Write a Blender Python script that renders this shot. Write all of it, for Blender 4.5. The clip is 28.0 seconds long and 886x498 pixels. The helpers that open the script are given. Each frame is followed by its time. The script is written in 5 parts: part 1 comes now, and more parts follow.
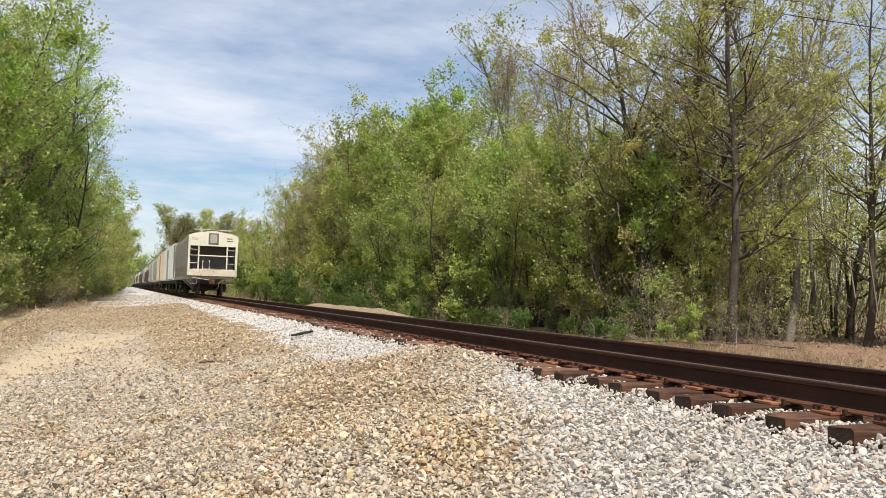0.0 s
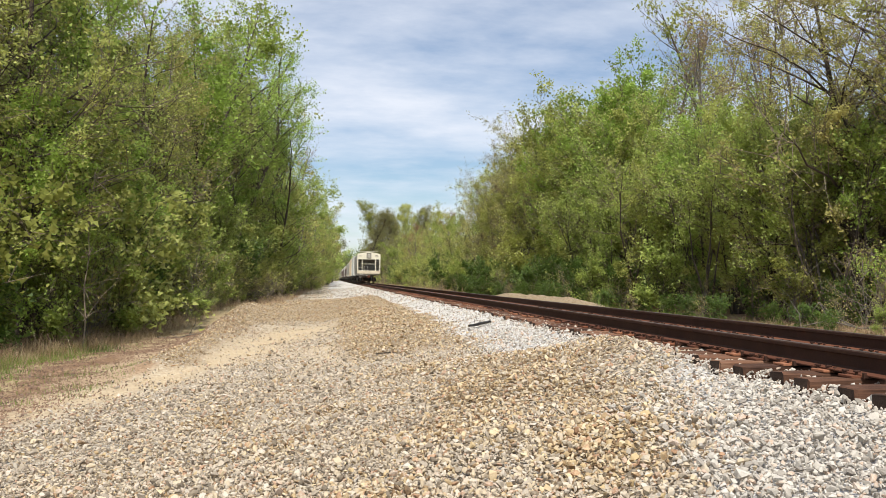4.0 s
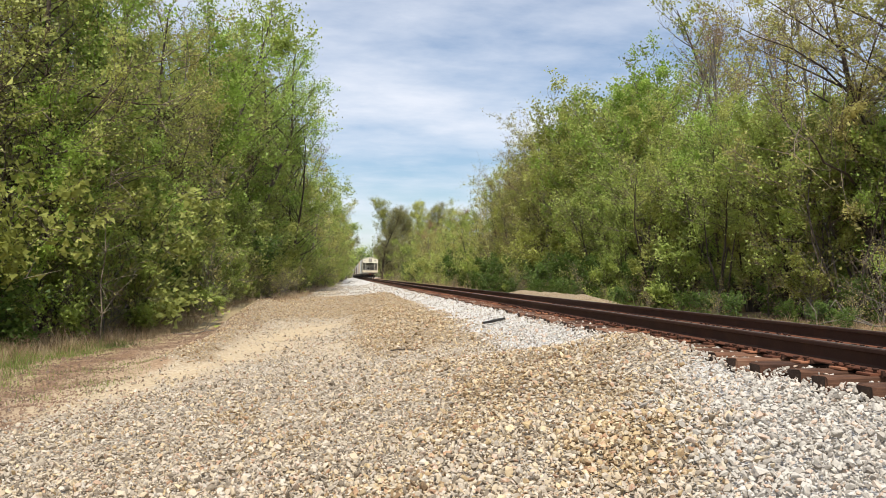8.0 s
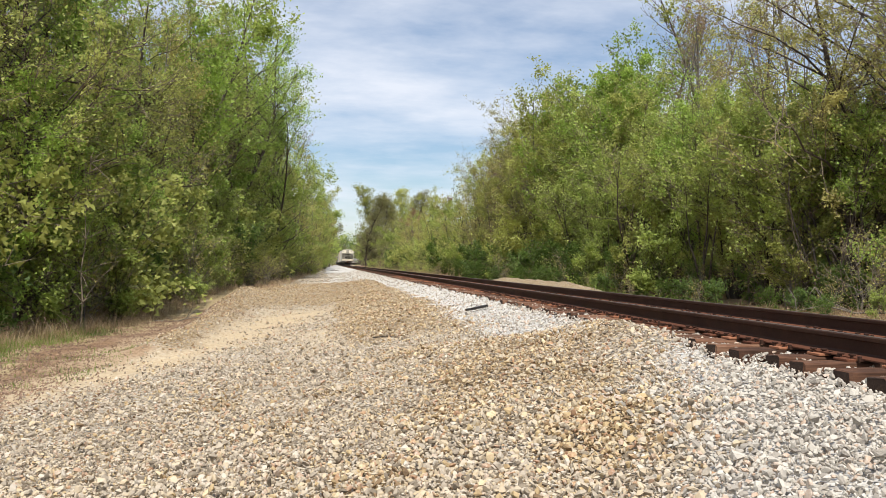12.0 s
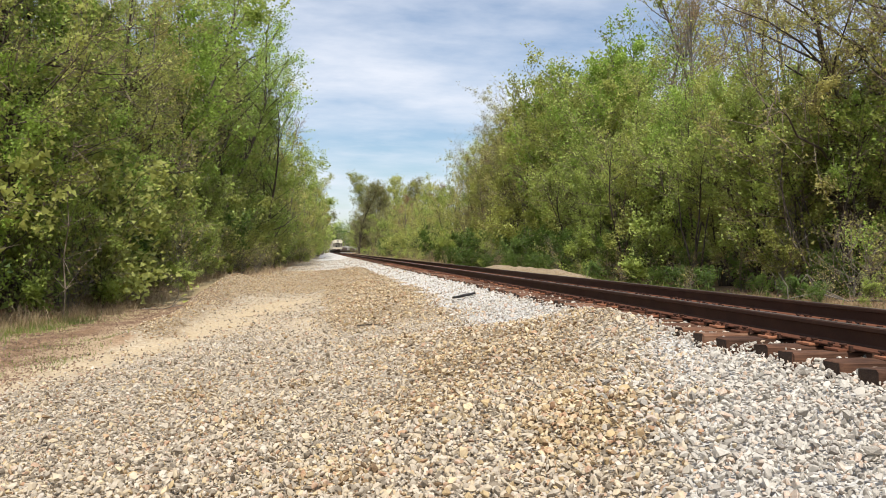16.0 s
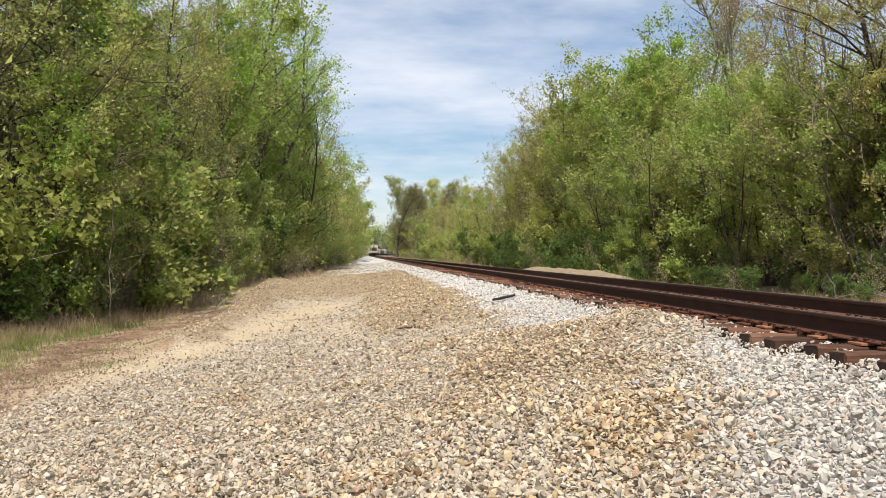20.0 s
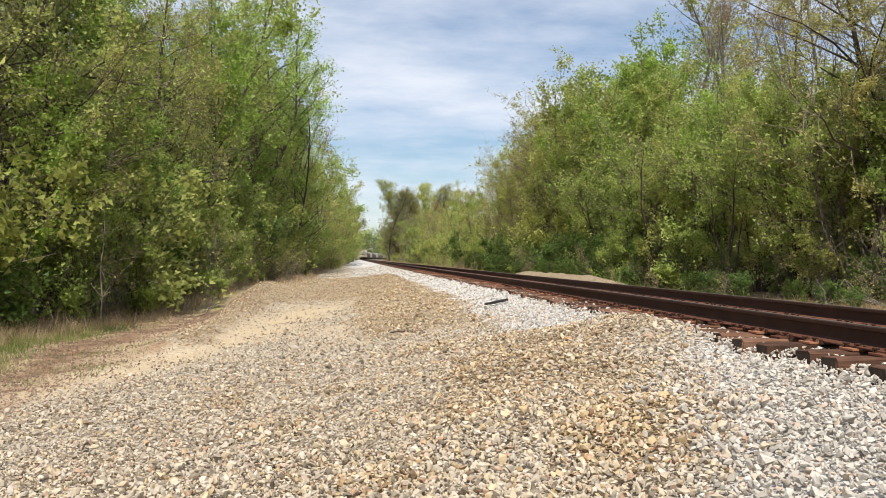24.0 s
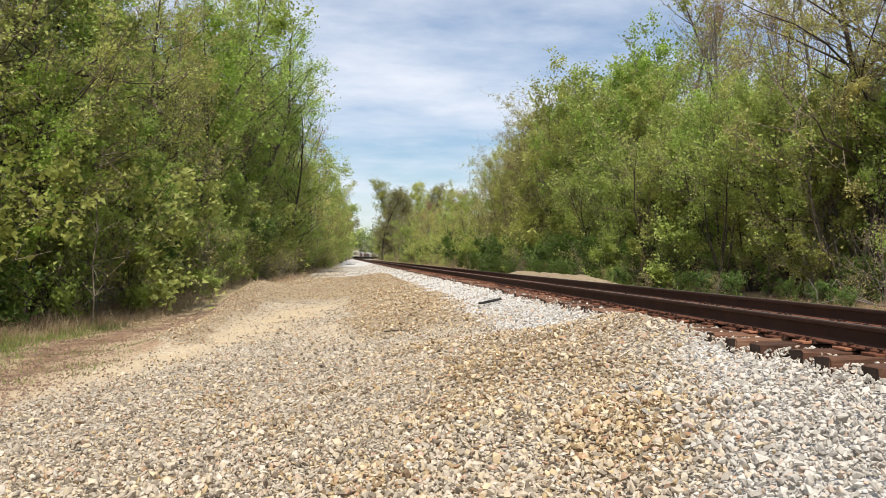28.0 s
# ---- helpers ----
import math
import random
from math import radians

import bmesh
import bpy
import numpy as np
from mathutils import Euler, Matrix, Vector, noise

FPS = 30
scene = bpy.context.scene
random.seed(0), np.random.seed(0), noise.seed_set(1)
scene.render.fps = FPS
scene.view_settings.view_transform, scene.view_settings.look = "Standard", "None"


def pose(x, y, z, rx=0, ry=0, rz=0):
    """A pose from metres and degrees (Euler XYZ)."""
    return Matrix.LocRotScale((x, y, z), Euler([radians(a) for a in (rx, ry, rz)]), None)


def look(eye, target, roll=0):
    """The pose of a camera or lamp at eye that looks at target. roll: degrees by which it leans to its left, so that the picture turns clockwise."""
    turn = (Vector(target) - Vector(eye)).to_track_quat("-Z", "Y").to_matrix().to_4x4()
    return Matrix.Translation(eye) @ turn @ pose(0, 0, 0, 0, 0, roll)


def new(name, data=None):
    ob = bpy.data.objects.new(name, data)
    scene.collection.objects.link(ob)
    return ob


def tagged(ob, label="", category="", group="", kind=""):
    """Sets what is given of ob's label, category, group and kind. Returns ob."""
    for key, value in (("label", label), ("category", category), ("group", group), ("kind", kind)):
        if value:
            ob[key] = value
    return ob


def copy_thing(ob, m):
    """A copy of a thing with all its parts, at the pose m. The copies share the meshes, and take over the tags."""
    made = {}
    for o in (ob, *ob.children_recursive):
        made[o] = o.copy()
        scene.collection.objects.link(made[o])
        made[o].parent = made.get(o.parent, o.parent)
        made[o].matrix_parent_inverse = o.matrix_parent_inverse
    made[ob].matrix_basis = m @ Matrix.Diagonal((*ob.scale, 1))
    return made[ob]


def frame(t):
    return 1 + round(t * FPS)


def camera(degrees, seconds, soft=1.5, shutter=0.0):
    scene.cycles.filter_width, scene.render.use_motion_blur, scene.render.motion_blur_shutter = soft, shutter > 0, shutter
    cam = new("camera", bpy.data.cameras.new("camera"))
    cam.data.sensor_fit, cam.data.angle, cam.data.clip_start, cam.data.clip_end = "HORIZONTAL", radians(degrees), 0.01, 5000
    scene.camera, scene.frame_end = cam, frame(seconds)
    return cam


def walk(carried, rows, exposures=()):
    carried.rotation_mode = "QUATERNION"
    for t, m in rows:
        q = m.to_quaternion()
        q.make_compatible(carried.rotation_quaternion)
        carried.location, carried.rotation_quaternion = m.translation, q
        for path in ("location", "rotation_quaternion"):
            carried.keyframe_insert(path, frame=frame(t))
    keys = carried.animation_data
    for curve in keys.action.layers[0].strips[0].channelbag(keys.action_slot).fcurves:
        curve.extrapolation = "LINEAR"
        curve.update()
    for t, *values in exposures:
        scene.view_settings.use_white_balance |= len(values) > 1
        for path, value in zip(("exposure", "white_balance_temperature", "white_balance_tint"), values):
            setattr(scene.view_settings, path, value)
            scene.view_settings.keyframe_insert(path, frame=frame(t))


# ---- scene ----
cam = camera(55.1, 28.0, soft=0.65)
PATH = [
    (0, (-5.549, -1.349, 0.54), (-4.847, 0.521, 0.648), 1.8),
    (0.5, (-5.407, -1.28, 0.52), (-4.792, 0.622, 0.605), 1.2),
    (1, (-5.276, -1.113, 0.536), (-4.744, 0.813, 0.623), 1.1),
    (1.5, (-5.178, -1.047, 0.534), (-4.704, 0.895, 0.613), 1.7),
    (2, (-5.007, -0.996, 0.541), (-4.626, 0.966, 0.62), 2.4),
    (2.5, (-4.973, -0.993, 0.543), (-4.652, 0.979, 0.63), 1.8),
    (3, (-5.023, -0.986, 0.524), (-4.749, 0.994, 0.586), 1.1),
    (3.5, (-5.028, -0.974, 0.524), (-4.752, 1.006, 0.577), 0.7),
    (4, (-5.034, -1.001, 0.542), (-4.776, 0.981, 0.615), 0.6),
    (4.5, (-5.036, -0.999, 0.537), (-4.792, 0.985, 0.611), 0.8),
    (6.5, (-5.047, -1.008, 0.537), (-4.824, 0.978, 0.604), 0.6),
    (7, (-5.047, -1.006, 0.537), (-4.825, 0.98, 0.596), 0.7),
    (7.5, (-5.052, -1.002, 0.542), (-4.834, 0.985, 0.611), 0.7),
    (8, (-5.057, -1.007, 0.537), (-4.83, 0.979, 0.603), 0.7),
    (8.5, (-5.052, -1.011, 0.533), (-4.81, 0.973, 0.588), 0.8),
    (9, (-5.048, -1.0, 0.534), (-4.801, 0.984, 0.588), 0.7),
    (9.5, (-5.05, -1.005, 0.531), (-4.805, 0.98, 0.583), 0.8),
    (10, (-5.051, -1.001, 0.531), (-4.806, 0.983, 0.577), 1.0),
    (10.5, (-5.052, -1.002, 0.53), (-4.8, 0.982, 0.569), 0.9),
    (11, (-5.045, -0.995, 0.528), (-4.789, 0.989, 0.565), 0.6),
    (11.5, (-5.051, -1.01, 0.528), (-4.793, 0.973, 0.562), 0.7),
    (12, (-5.043, -1.009, 0.531), (-4.777, 0.973, 0.568), 0.7),
    (12.5, (-5.038, -1.007, 0.533), (-4.764, 0.974, 0.566), 0.5),
    (14.5, (-4.895, -0.994, 0.525), (-4.596, 0.984, 0.534), 0.2),
    (15, (-4.836, -0.961, 0.519), (-4.574, 1.021, 0.511), 0.1),
    (15.5, (-4.851, -0.856, 0.511), (-4.575, 1.125, 0.51), 0.6),
    (16, (-4.852, -0.734, 0.52), (-4.572, 1.247, 0.528), 0.7),
    (16.5, (-4.776, -0.64, 0.513), (-4.531, 1.345, 0.508), 1.5),
    (17, (-4.729, -0.602, 0.532), (-4.51, 1.386, 0.537), 1.6),
    (17.5, (-4.741, -0.601, 0.532), (-4.531, 1.388, 0.545), 0.4),
    (18, (-4.745, -0.612, 0.532), (-4.544, 1.378, 0.562), 0.5),
    (18.5, (-4.75, -0.627, 0.533), (-4.559, 1.363, 0.565), 0.6),
    (19, (-4.761, -0.633, 0.534), (-4.583, 1.359, 0.559), 0.1),
    (19.5, (-4.785, -0.635, 0.525), (-4.6, 1.356, 0.547), -0.3),
    (20, (-4.871, -0.694, 0.517), (-4.68, 1.297, 0.53), 0.1),
    (20.5, (-4.903, -0.717, 0.517), (-4.719, 1.275, 0.53), 0.9),
    (21, (-4.909, -0.73, 0.515), (-4.724, 1.262, 0.53), 1.0),
    (21.5, (-4.906, -0.74, 0.517), (-4.715, 1.251, 0.539), 0.8),
    (23.5, (-4.903, -0.723, 0.514), (-4.693, 1.265, 0.54), 0.5),
    (24, (-4.906, -0.722, 0.516), (-4.695, 1.266, 0.539), 0.4),
    (24.5, (-4.914, -0.719, 0.515), (-4.702, 1.27, 0.539), 0.6),
    (25, (-4.918, -0.727, 0.513), (-4.707, 1.262, 0.54), 0.7),
    (25.5, (-4.914, -0.726, 0.516), (-4.697, 1.262, 0.54), 0.4),
    (26, (-4.911, -0.726, 0.513), (-4.692, 1.262, 0.537), 0.3),
    (26.5, (-4.908, -0.72, 0.514), (-4.687, 1.267, 0.538), 0.5),
    (27, (-4.914, -0.722, 0.515), (-4.689, 1.265, 0.541), 0.6),
    (27.5, (-4.912, -0.72, 0.511), (-4.685, 1.267, 0.535), 0.4),
    (28, (-4.913, -0.712, 0.511), (-4.686, 1.275, 0.533), 0.5),
]
walk(cam, [(t, look(eye, target, roll)) for t, eye, target, roll in PATH])

# ---------------------------------------------------------------- light
SUN_EL, SUN_AZ = radians(57), radians(191)      # azimuth clockwise from +y (the way the track runs)
SUN_WAY = Vector((math.sin(SUN_AZ) * math.cos(SUN_EL), math.cos(SUN_AZ) * math.cos(SUN_EL), math.sin(SUN_EL)))


def nodes_of(tree):
    tree.nodes.clear()

    def add(kind, **given):
        n = tree.nodes.new(kind)
        for key, value in given.items():
            if key.startswith("in_"):
                n.inputs[int(key[3:])].default_value = value
            elif key == "ramp":
                while len(n.color_ramp.elements) < len(value):
                    n.color_ramp.elements.new(0.5)
                for e, (at, col) in zip(n.color_ramp.elements, value):
                    e.position, e.color = at, (*col, 1) if len(col) == 3 else col
            elif key == "operation":
                n.operation = value
            elif key == "data_type":
                n.data_type = value
            elif key == "blend_type":
                n.blend_type = value
            elif key == "feature":
                n.feature = value
            elif key == "attribute_name":
                n.attribute_name = value
        return n

    return add, tree.links.new


def make_world():
    w = bpy.data.worlds.new("sky")
    scene.world = w
    w.use_nodes = True
    add, link = nodes_of(w.node_tree)
    out, back = add("ShaderNodeOutputWorld"), add("ShaderNodeBackground", in_1=0.092)
    sky = add("ShaderNodeTexSky")
    sky.sky_type, sky.sun_disc, sky.sun_elevation, sky.sun_rotation = "NISHITA", False, SUN_EL, SUN_AZ
    sky.air_density, sky.dust_density, sky.ozone_density = 1.0, 0.6, 2.5
    co = add("ShaderNodeTexCoord")
    # thin streaky cloud on a plane far overhead
    sep = add("ShaderNodeSeparateXYZ")
    link(co.outputs["Generated"], sep.inputs[0])
    up = add("ShaderNodeMath", operation="MAXIMUM", in_1=0.02)
    link(sep.outputs[2], up.inputs[0])
    up2 = add("ShaderNodeMath", operation="ADD", in_1=0.12)
    link(up.outputs[0], up2.inputs[0])
    px = add("ShaderNodeMath", operation="DIVIDE")
    py = add("ShaderNodeMath", operation="DIVIDE")
    link(sep.outputs[0], px.inputs[0]), link(up2.outputs[0], px.inputs[1])
    link(sep.outputs[1], py.inputs[0]), link(up2.outputs[0], py.inputs[1])
    com = add("ShaderNodeCombineXYZ")
    link(px.outputs[0], com.inputs[0]), link(py.outputs[0], com.inputs[1])
    mp = add("ShaderNodeMapping")
    mp.inputs["Rotation"].default_value = (0, 0, radians(-8))
    mp.inputs["Scale"].default_value = (0.55, 0.75, 1)
    mp.inputs["Location"].default_value = (2.3, 1.4, 0)
    link(com.outputs[0], mp.inputs[0])
    n1 = add("ShaderNodeTexNoise", in_2=1.5, in_3=7.0, in_4=0.56)
    link(mp.outputs[0], n1.inputs[0])
    n2 = add("ShaderNodeTexNoise", in_2=5.5, in_3=5.0, in_4=0.6)
    link(mp.outputs[0], n2.inputs[0])
    mix = add("ShaderNodeMath", operation="MULTIPLY_ADD", in_1=0.25)
    link(n2.outputs[0], mix.inputs[0]), link(n1.outputs[0], mix.inputs[2])
    ramp = add("ShaderNodeValToRGB", ramp=[(0.47, (0.12, 0.12, 0.12)), (0.62, (0.48, 0.48, 0.48)), (0.80, (0.90, 0.90, 0.90))])
    link(mix.outputs[0], ramp.inputs[0])
    m = add("ShaderNodeMix", data_type="RGBA")
    link(ramp.outputs[0], m.inputs[0])
    hue = add("ShaderNodeHueSaturation")
    hue.inputs["Saturation"].default_value, hue.inputs["Value"].default_value = 1.12, 1.12
    link(sky.outputs[0], hue.inputs["Color"])
    link(hue.outputs[0], m.inputs[6])
    m.inputs[7].default_value = (8.6, 9.0, 9.9, 1)
    link(m.outputs[2], back.inputs[0])
    link(back.outputs[0], out.inputs[0])


make_world()
sun = new("sun", bpy.data.lights.new("sun", "SUN"))
sun.data.energy, sun.data.angle, sun.data.color = 4.9, radians(0.6), (1.0, 0.95, 0.86)
sun.matrix_world = look(SUN_WAY * 50, (0, 0, 0))
scene.view_settings.exposure = 0.18


# ---------------------------------------------------------------- materials
def material(name, ramp, rough=0.8, metal=0.0, scale=4.0, fine=40.0, bump=0.3, depth=0.01, per="", spec=0.3):
    """Noise at two scales through a colour ramp; per: 'island' or 'object' adds a shift for every piece."""
    m = bpy.data.materials.new(name)
    m.use_nodes = True
    add, link = nodes_of(m.node_tree)
    out = add("ShaderNodeOutputMaterial")
    b = add("ShaderNodeBsdfPrincipled")
    b.inputs["Roughness"].default_value, b.inputs["Metallic"].default_value = rough, metal
    b.inputs["Specular IOR Level"].default_value = spec
    co = add("ShaderNodeTexCoord")
    n1 = add("ShaderNodeTexNoise", in_2=scale, in_3=4.0, in_4=0.6)
    n2 = add("ShaderNodeTexNoise", in_2=fine, in_3=3.0, in_4=0.6)
    link(co.outputs["Object"], n1.inputs[0]), link(co.outputs["Object"], n2.inputs[0])
    mixed = add("ShaderNodeMath", operation="MULTIPLY_ADD", in_1=0.5)
    link(n2.outputs[0], mixed.inputs[0])
    half = add("ShaderNodeMath", operation="MULTIPLY", in_1=0.5)
    link(n1.outputs[0], half.inputs[0]), link(half.outputs[0], mixed.inputs[2])
    value = mixed.outputs[0]
    if per:
        if per == "island":
            rnd = add("ShaderNodeNewGeometry").outputs["Random Per Island"]
        else:
            rnd = add("ShaderNodeObjectInfo").outputs["Random"]
        blend = add("ShaderNodeMath", operation="MULTIPLY_ADD", in_1=0.8)
        link(rnd, blend.inputs[0])
        low = add("ShaderNodeMath", operation="MULTIPLY_ADD", in_1=0.4, in_2=-0.1)
        link(value, low.inputs[0]), link(low.outputs[0], blend.inputs[2])
        value = blend.outputs[0]
    cr = add("ShaderNodeValToRGB", ramp=ramp)
    link(value, cr.inputs[0]), link(cr.outputs[0], b.inputs["Base Color"])
    if bump:
        bp = add("ShaderNodeBump")
        bp.inputs["Strength"].default_value, bp.inputs["Distance"].default_value = bump, depth
        link(n2.outputs[0], bp.inputs["Height"]), link(bp.outputs[0], b.inputs["Normal"])
    link(b.outputs[0], out.inputs[0])
    return m


def grained(name, ramp, rough=0.9, depth=0.006):
    """Weathered timber with its grain along x, checks and stains."""
    m = bpy.data.materials.new(name)
    m.use_nodes = True
    add, link = nodes_of(m.node_tree)
    out, b = add("ShaderNodeOutputMaterial"), add("ShaderNodeBsdfPrincipled")
    b.inputs["Roughness"].default_value, b.inputs["Specular IOR Level"].default_value = rough, 0.2
    co, mp, info = add("ShaderNodeTexCoord"), add("ShaderNodeMapping"), add("ShaderNodeObjectInfo")
    mp.inputs["Scale"].default_value = (1.2, 16, 16)
    shift = add("ShaderNodeMath", operation="MULTIPLY", in_1=40.0)
    link(info.outputs["Random"], shift.inputs[0]), link(shift.outputs[0], mp.inputs["Location"])
    link(co.outputs["Object"], mp.inputs[0])
    n1 = add("ShaderNodeTexNoise", in_2=2.2, in_3=6.0, in_4=0.65)
    n2 = add("ShaderNodeTexNoise", in_2=3.0, in_3=4.0, in_4=0.6)
    link(mp.outputs[0], n1.inputs[0]), link(co.outputs["Object"], n2.inputs[0])
    mix = add("ShaderNodeMath", operation="MULTIPLY_ADD", in_1=0.4)
    half = add("ShaderNodeMath", operation="MULTIPLY_ADD", in_1=0.3, in_2=-0.15)
    link(info.outputs["Random"], half.inputs[0])
    both = add("ShaderNodeMath", operation="MULTIPLY_ADD", in_1=0.6)
    link(n1.outputs[0], both.inputs[0]), link(half.outputs[0], both.inputs[2])
    link(n2.outputs[0], mix.inputs[0]), link(both.outputs[0], mix.inputs[2])
    cr = add("ShaderNodeValToRGB", ramp=ramp)
    link(mix.outputs[0], cr.inputs[0]), link(cr.outputs[0], b.inputs["Base Color"])
    bp = add("ShaderNodeBump")
    bp.inputs["Strength"].default_value, bp.inputs["Distance"].default_value = 0.8, depth
    link(n1.outputs[0], bp.inputs["Height"]), link(bp.outputs[0], b.inputs["Normal"])
    link(b.outputs[0], out.inputs[0])
    return m


def leaf_material(name, dark, mid, light, clump=1.1, through_light=0.48):
    """Thin leaves: tone drifts from spray to spray, and a little from leaf to leaf."""
    m = bpy.data.materials.new(name)
    m.use_nodes = True
    add, link = nodes_of(m.node_tree)
    out, b = add("ShaderNodeOutputMaterial"), add("ShaderNodeBsdfPrincipled")
    b.inputs["Roughness"].default_value, b.inputs["Specular IOR Level"].default_value = 0.5, 0.35
    co, geo, info = add("ShaderNodeTexCoord"), add("ShaderNodeNewGeometry"), add("ShaderNodeObjectInfo")
    spray = add("ShaderNodeTexNoise", in_2=clump, in_3=3.0, in_4=0.6)
    link(co.outputs["Object"], spray.inputs[0])
    wide = add("ShaderNodeMath", operation="MULTIPLY_ADD", in_1=2.6, in_2=-1.15)
    link(spray.outputs[0], wide.inputs[0])
    leaf = add("ShaderNodeMath", operation="MULTIPLY_ADD", in_1=0.4)
    link(geo.outputs["Random Per Island"], leaf.inputs[0]), link(wide.outputs[0], leaf.inputs[2])
    tree = add("ShaderNodeMath", operation="MULTIPLY_ADD", in_1=0.3)
    link(info.outputs["Random"], tree.inputs[0]), link(leaf.outputs[0], tree.inputs[2])
    cr = add("ShaderNodeValToRGB", ramp=[(0.1, dark), (0.5, mid), (0.95, light)])
    link(tree.outputs[0], cr.inputs[0]), link(cr.outputs[0], b.inputs["Base Color"])
    tr, mx = add("ShaderNodeBsdfTranslucent"), add("ShaderNodeMixShader", in_0=through_light)
    link(cr.outputs[0], tr.inputs[0]), link(b.outputs[0], mx.inputs[1]), link(tr.outputs[0], mx.inputs[2])
    link(mx.outputs[0], out.inputs[0])
    return m


M = {}
M["ballast_white"] = material("white_ballast_stone", [(0.0, (0.129, 0.107, 0.087)), (0.12, (0.284, 0.253, 0.215)), (0.4, (0.449, 0.409, 0.352)), (0.72, (0.559, 0.520, 0.456)), (0.86, (0.459, 0.330, 0.241)), (1.0, (0.679, 0.641, 0.571))],
                              rough=0.85, scale=25, fine=150, bump=0.25, depth=0.004, per="island")
M["stone_piece"] = material("loose_ballast_stone", [(0.0, (0.122, 0.101, 0.082)), (0.12, (0.268, 0.239, 0.203)), (0.4, (0.424, 0.386, 0.332)), (0.72, (0.527, 0.491, 0.430)), (0.86, (0.433, 0.311, 0.227)), (1.0, (0.641, 0.605, 0.539))], rough=0.85, scale=1.0, fine=5, bump=0.25, depth=0.1, per="object")
M["ballast_tan"] = material("tan_river_stone", [(0.0, (0.076, 0.051, 0.034)), (0.16, (0.237, 0.156, 0.085)), (0.36, (0.473, 0.355, 0.194)), (0.55, (0.407, 0.350, 0.274)), (0.74, (0.605, 0.483, 0.303)), (0.88, (0.341, 0.189, 0.105)), (1.0, (0.625, 0.586, 0.520))],
                            rough=0.8, scale=25, fine=150, bump=0.25, depth=0.004, per="island")
M["ballast_mix"] = material("mixed_gravel_stone", [(0.0, (0.074, 0.057, 0.042)), (0.17, (0.220, 0.178, 0.128)), (0.38, (0.415, 0.354, 0.278)), (0.58, (0.494, 0.397, 0.269)), (0.78, (0.529, 0.473, 0.394)), (0.9, (0.371, 0.227, 0.137)), (1.0, (0.600, 0.554, 0.483))],
                            rough=0.85, scale=25, fine=150, bump=0.25, depth=0.004, per="island")
M["rail"] = material("rusted_rail_steel", [(0.25, (0.030, 0.014, 0.010)), (0.5, (0.052, 0.024, 0.016)), (0.75, (0.085, 0.038, 0.022))], rough=0.75, metal=0.25, scale=3, fine=60, bump=0.2, depth=0.002)
M["rail_top"] = material("worn_rail_head", [(0.3, (0.10, 0.075, 0.06)), (0.7, (0.22, 0.19, 0.17))], rough=0.42, metal=0.8, scale=2, fine=50, bump=0.05)
M["rust"] = material("orange_rust", [(0.25, (0.10, 0.037, 0.020)), (0.5, (0.21, 0.080, 0.042)), (0.75, (0.31, 0.135, 0.073))], rough=0.9, metal=0.1, scale=8, fine=90, bump=0.4, depth=0.002, per="object")
M["tie"] = grained("weathered_oak_tie", [(0.25, (0.024, 0.012, 0.008)), (0.45, (0.085, 0.042, 0.026)), (0.6, (0.16, 0.080, 0.048)), (0.8, (0.24, 0.145, 0.095))])
M["tie_end"] = material("creosote_tie_end", [(0.2, (0.016, 0.010, 0.008)), (0.55, (0.045, 0.027, 0.019)), (0.9, (0.11, 0.066, 0.045))], rough=0.95, scale=9, fine=60, bump=0.8, depth=0.008)
M["bark"] = material("grey_brown_bark", [(0.25, (0.028, 0.021, 0.016)), (0.5, (0.075, 0.06, 0.046)), (0.8, (0.15, 0.126, 0.1))], rough=0.95, scale=3, fine=25, bump=0.7, depth=0.02)
M["bark_dark"] = material("dark_ridged_bark", [(0.25, (0.024, 0.019, 0.015)), (0.5, (0.068, 0.053, 0.041)), (0.8, (0.153, 0.124, 0.097))], rough=0.95, scale=3, fine=25, bump=0.8, depth=0.025)
M["bark_pale"] = material("pale_grey_bark", [(0.25, (0.09, 0.075, 0.06)), (0.5, (0.17, 0.15, 0.125)), (0.8, (0.28, 0.25, 0.21))], rough=0.95, scale=3, fine=25, bump=0.5, depth=0.02)
M["twig"] = material("brown_twig", [(0.25, (0.10, 0.077, 0.056)), (0.6, (0.22, 0.175, 0.13)), (0.9, (0.36, 0.30, 0.23))], rough=0.95, scale=2, fine=12, bump=0)
M["leaf_bright"] = leaf_material("fresh_green_leaf", (0.180, 0.265, 0.042), (0.320, 0.450, 0.084), (0.480, 0.630, 0.140))
M["leaf_mid"] = leaf_material("spring_green_leaf", (0.185, 0.235, 0.048), (0.335, 0.410, 0.092), (0.485, 0.570, 0.155))
M["leaf_olive"] = leaf_material("olive_green_leaf", (0.250, 0.275, 0.064), (0.410, 0.435, 0.115), (0.560, 0.585, 0.180))
M["leaf_bud"] = leaf_material("yellow_brown_bud_leaf", (0.265, 0.240, 0.075), (0.420, 0.390, 0.125), (0.560, 0.525, 0.185))
M["leaf_red"] = leaf_material("reddish_bud_leaf", (0.22, 0.14, 0.07), (0.32, 0.21, 0.11), (0.4, 0.29, 0.16))
M["leaf_dark"] = leaf_material("dark_green_leaf", (0.060, 0.100, 0.022), (0.105, 0.170, 0.034), (0.185, 0.270, 0.060))
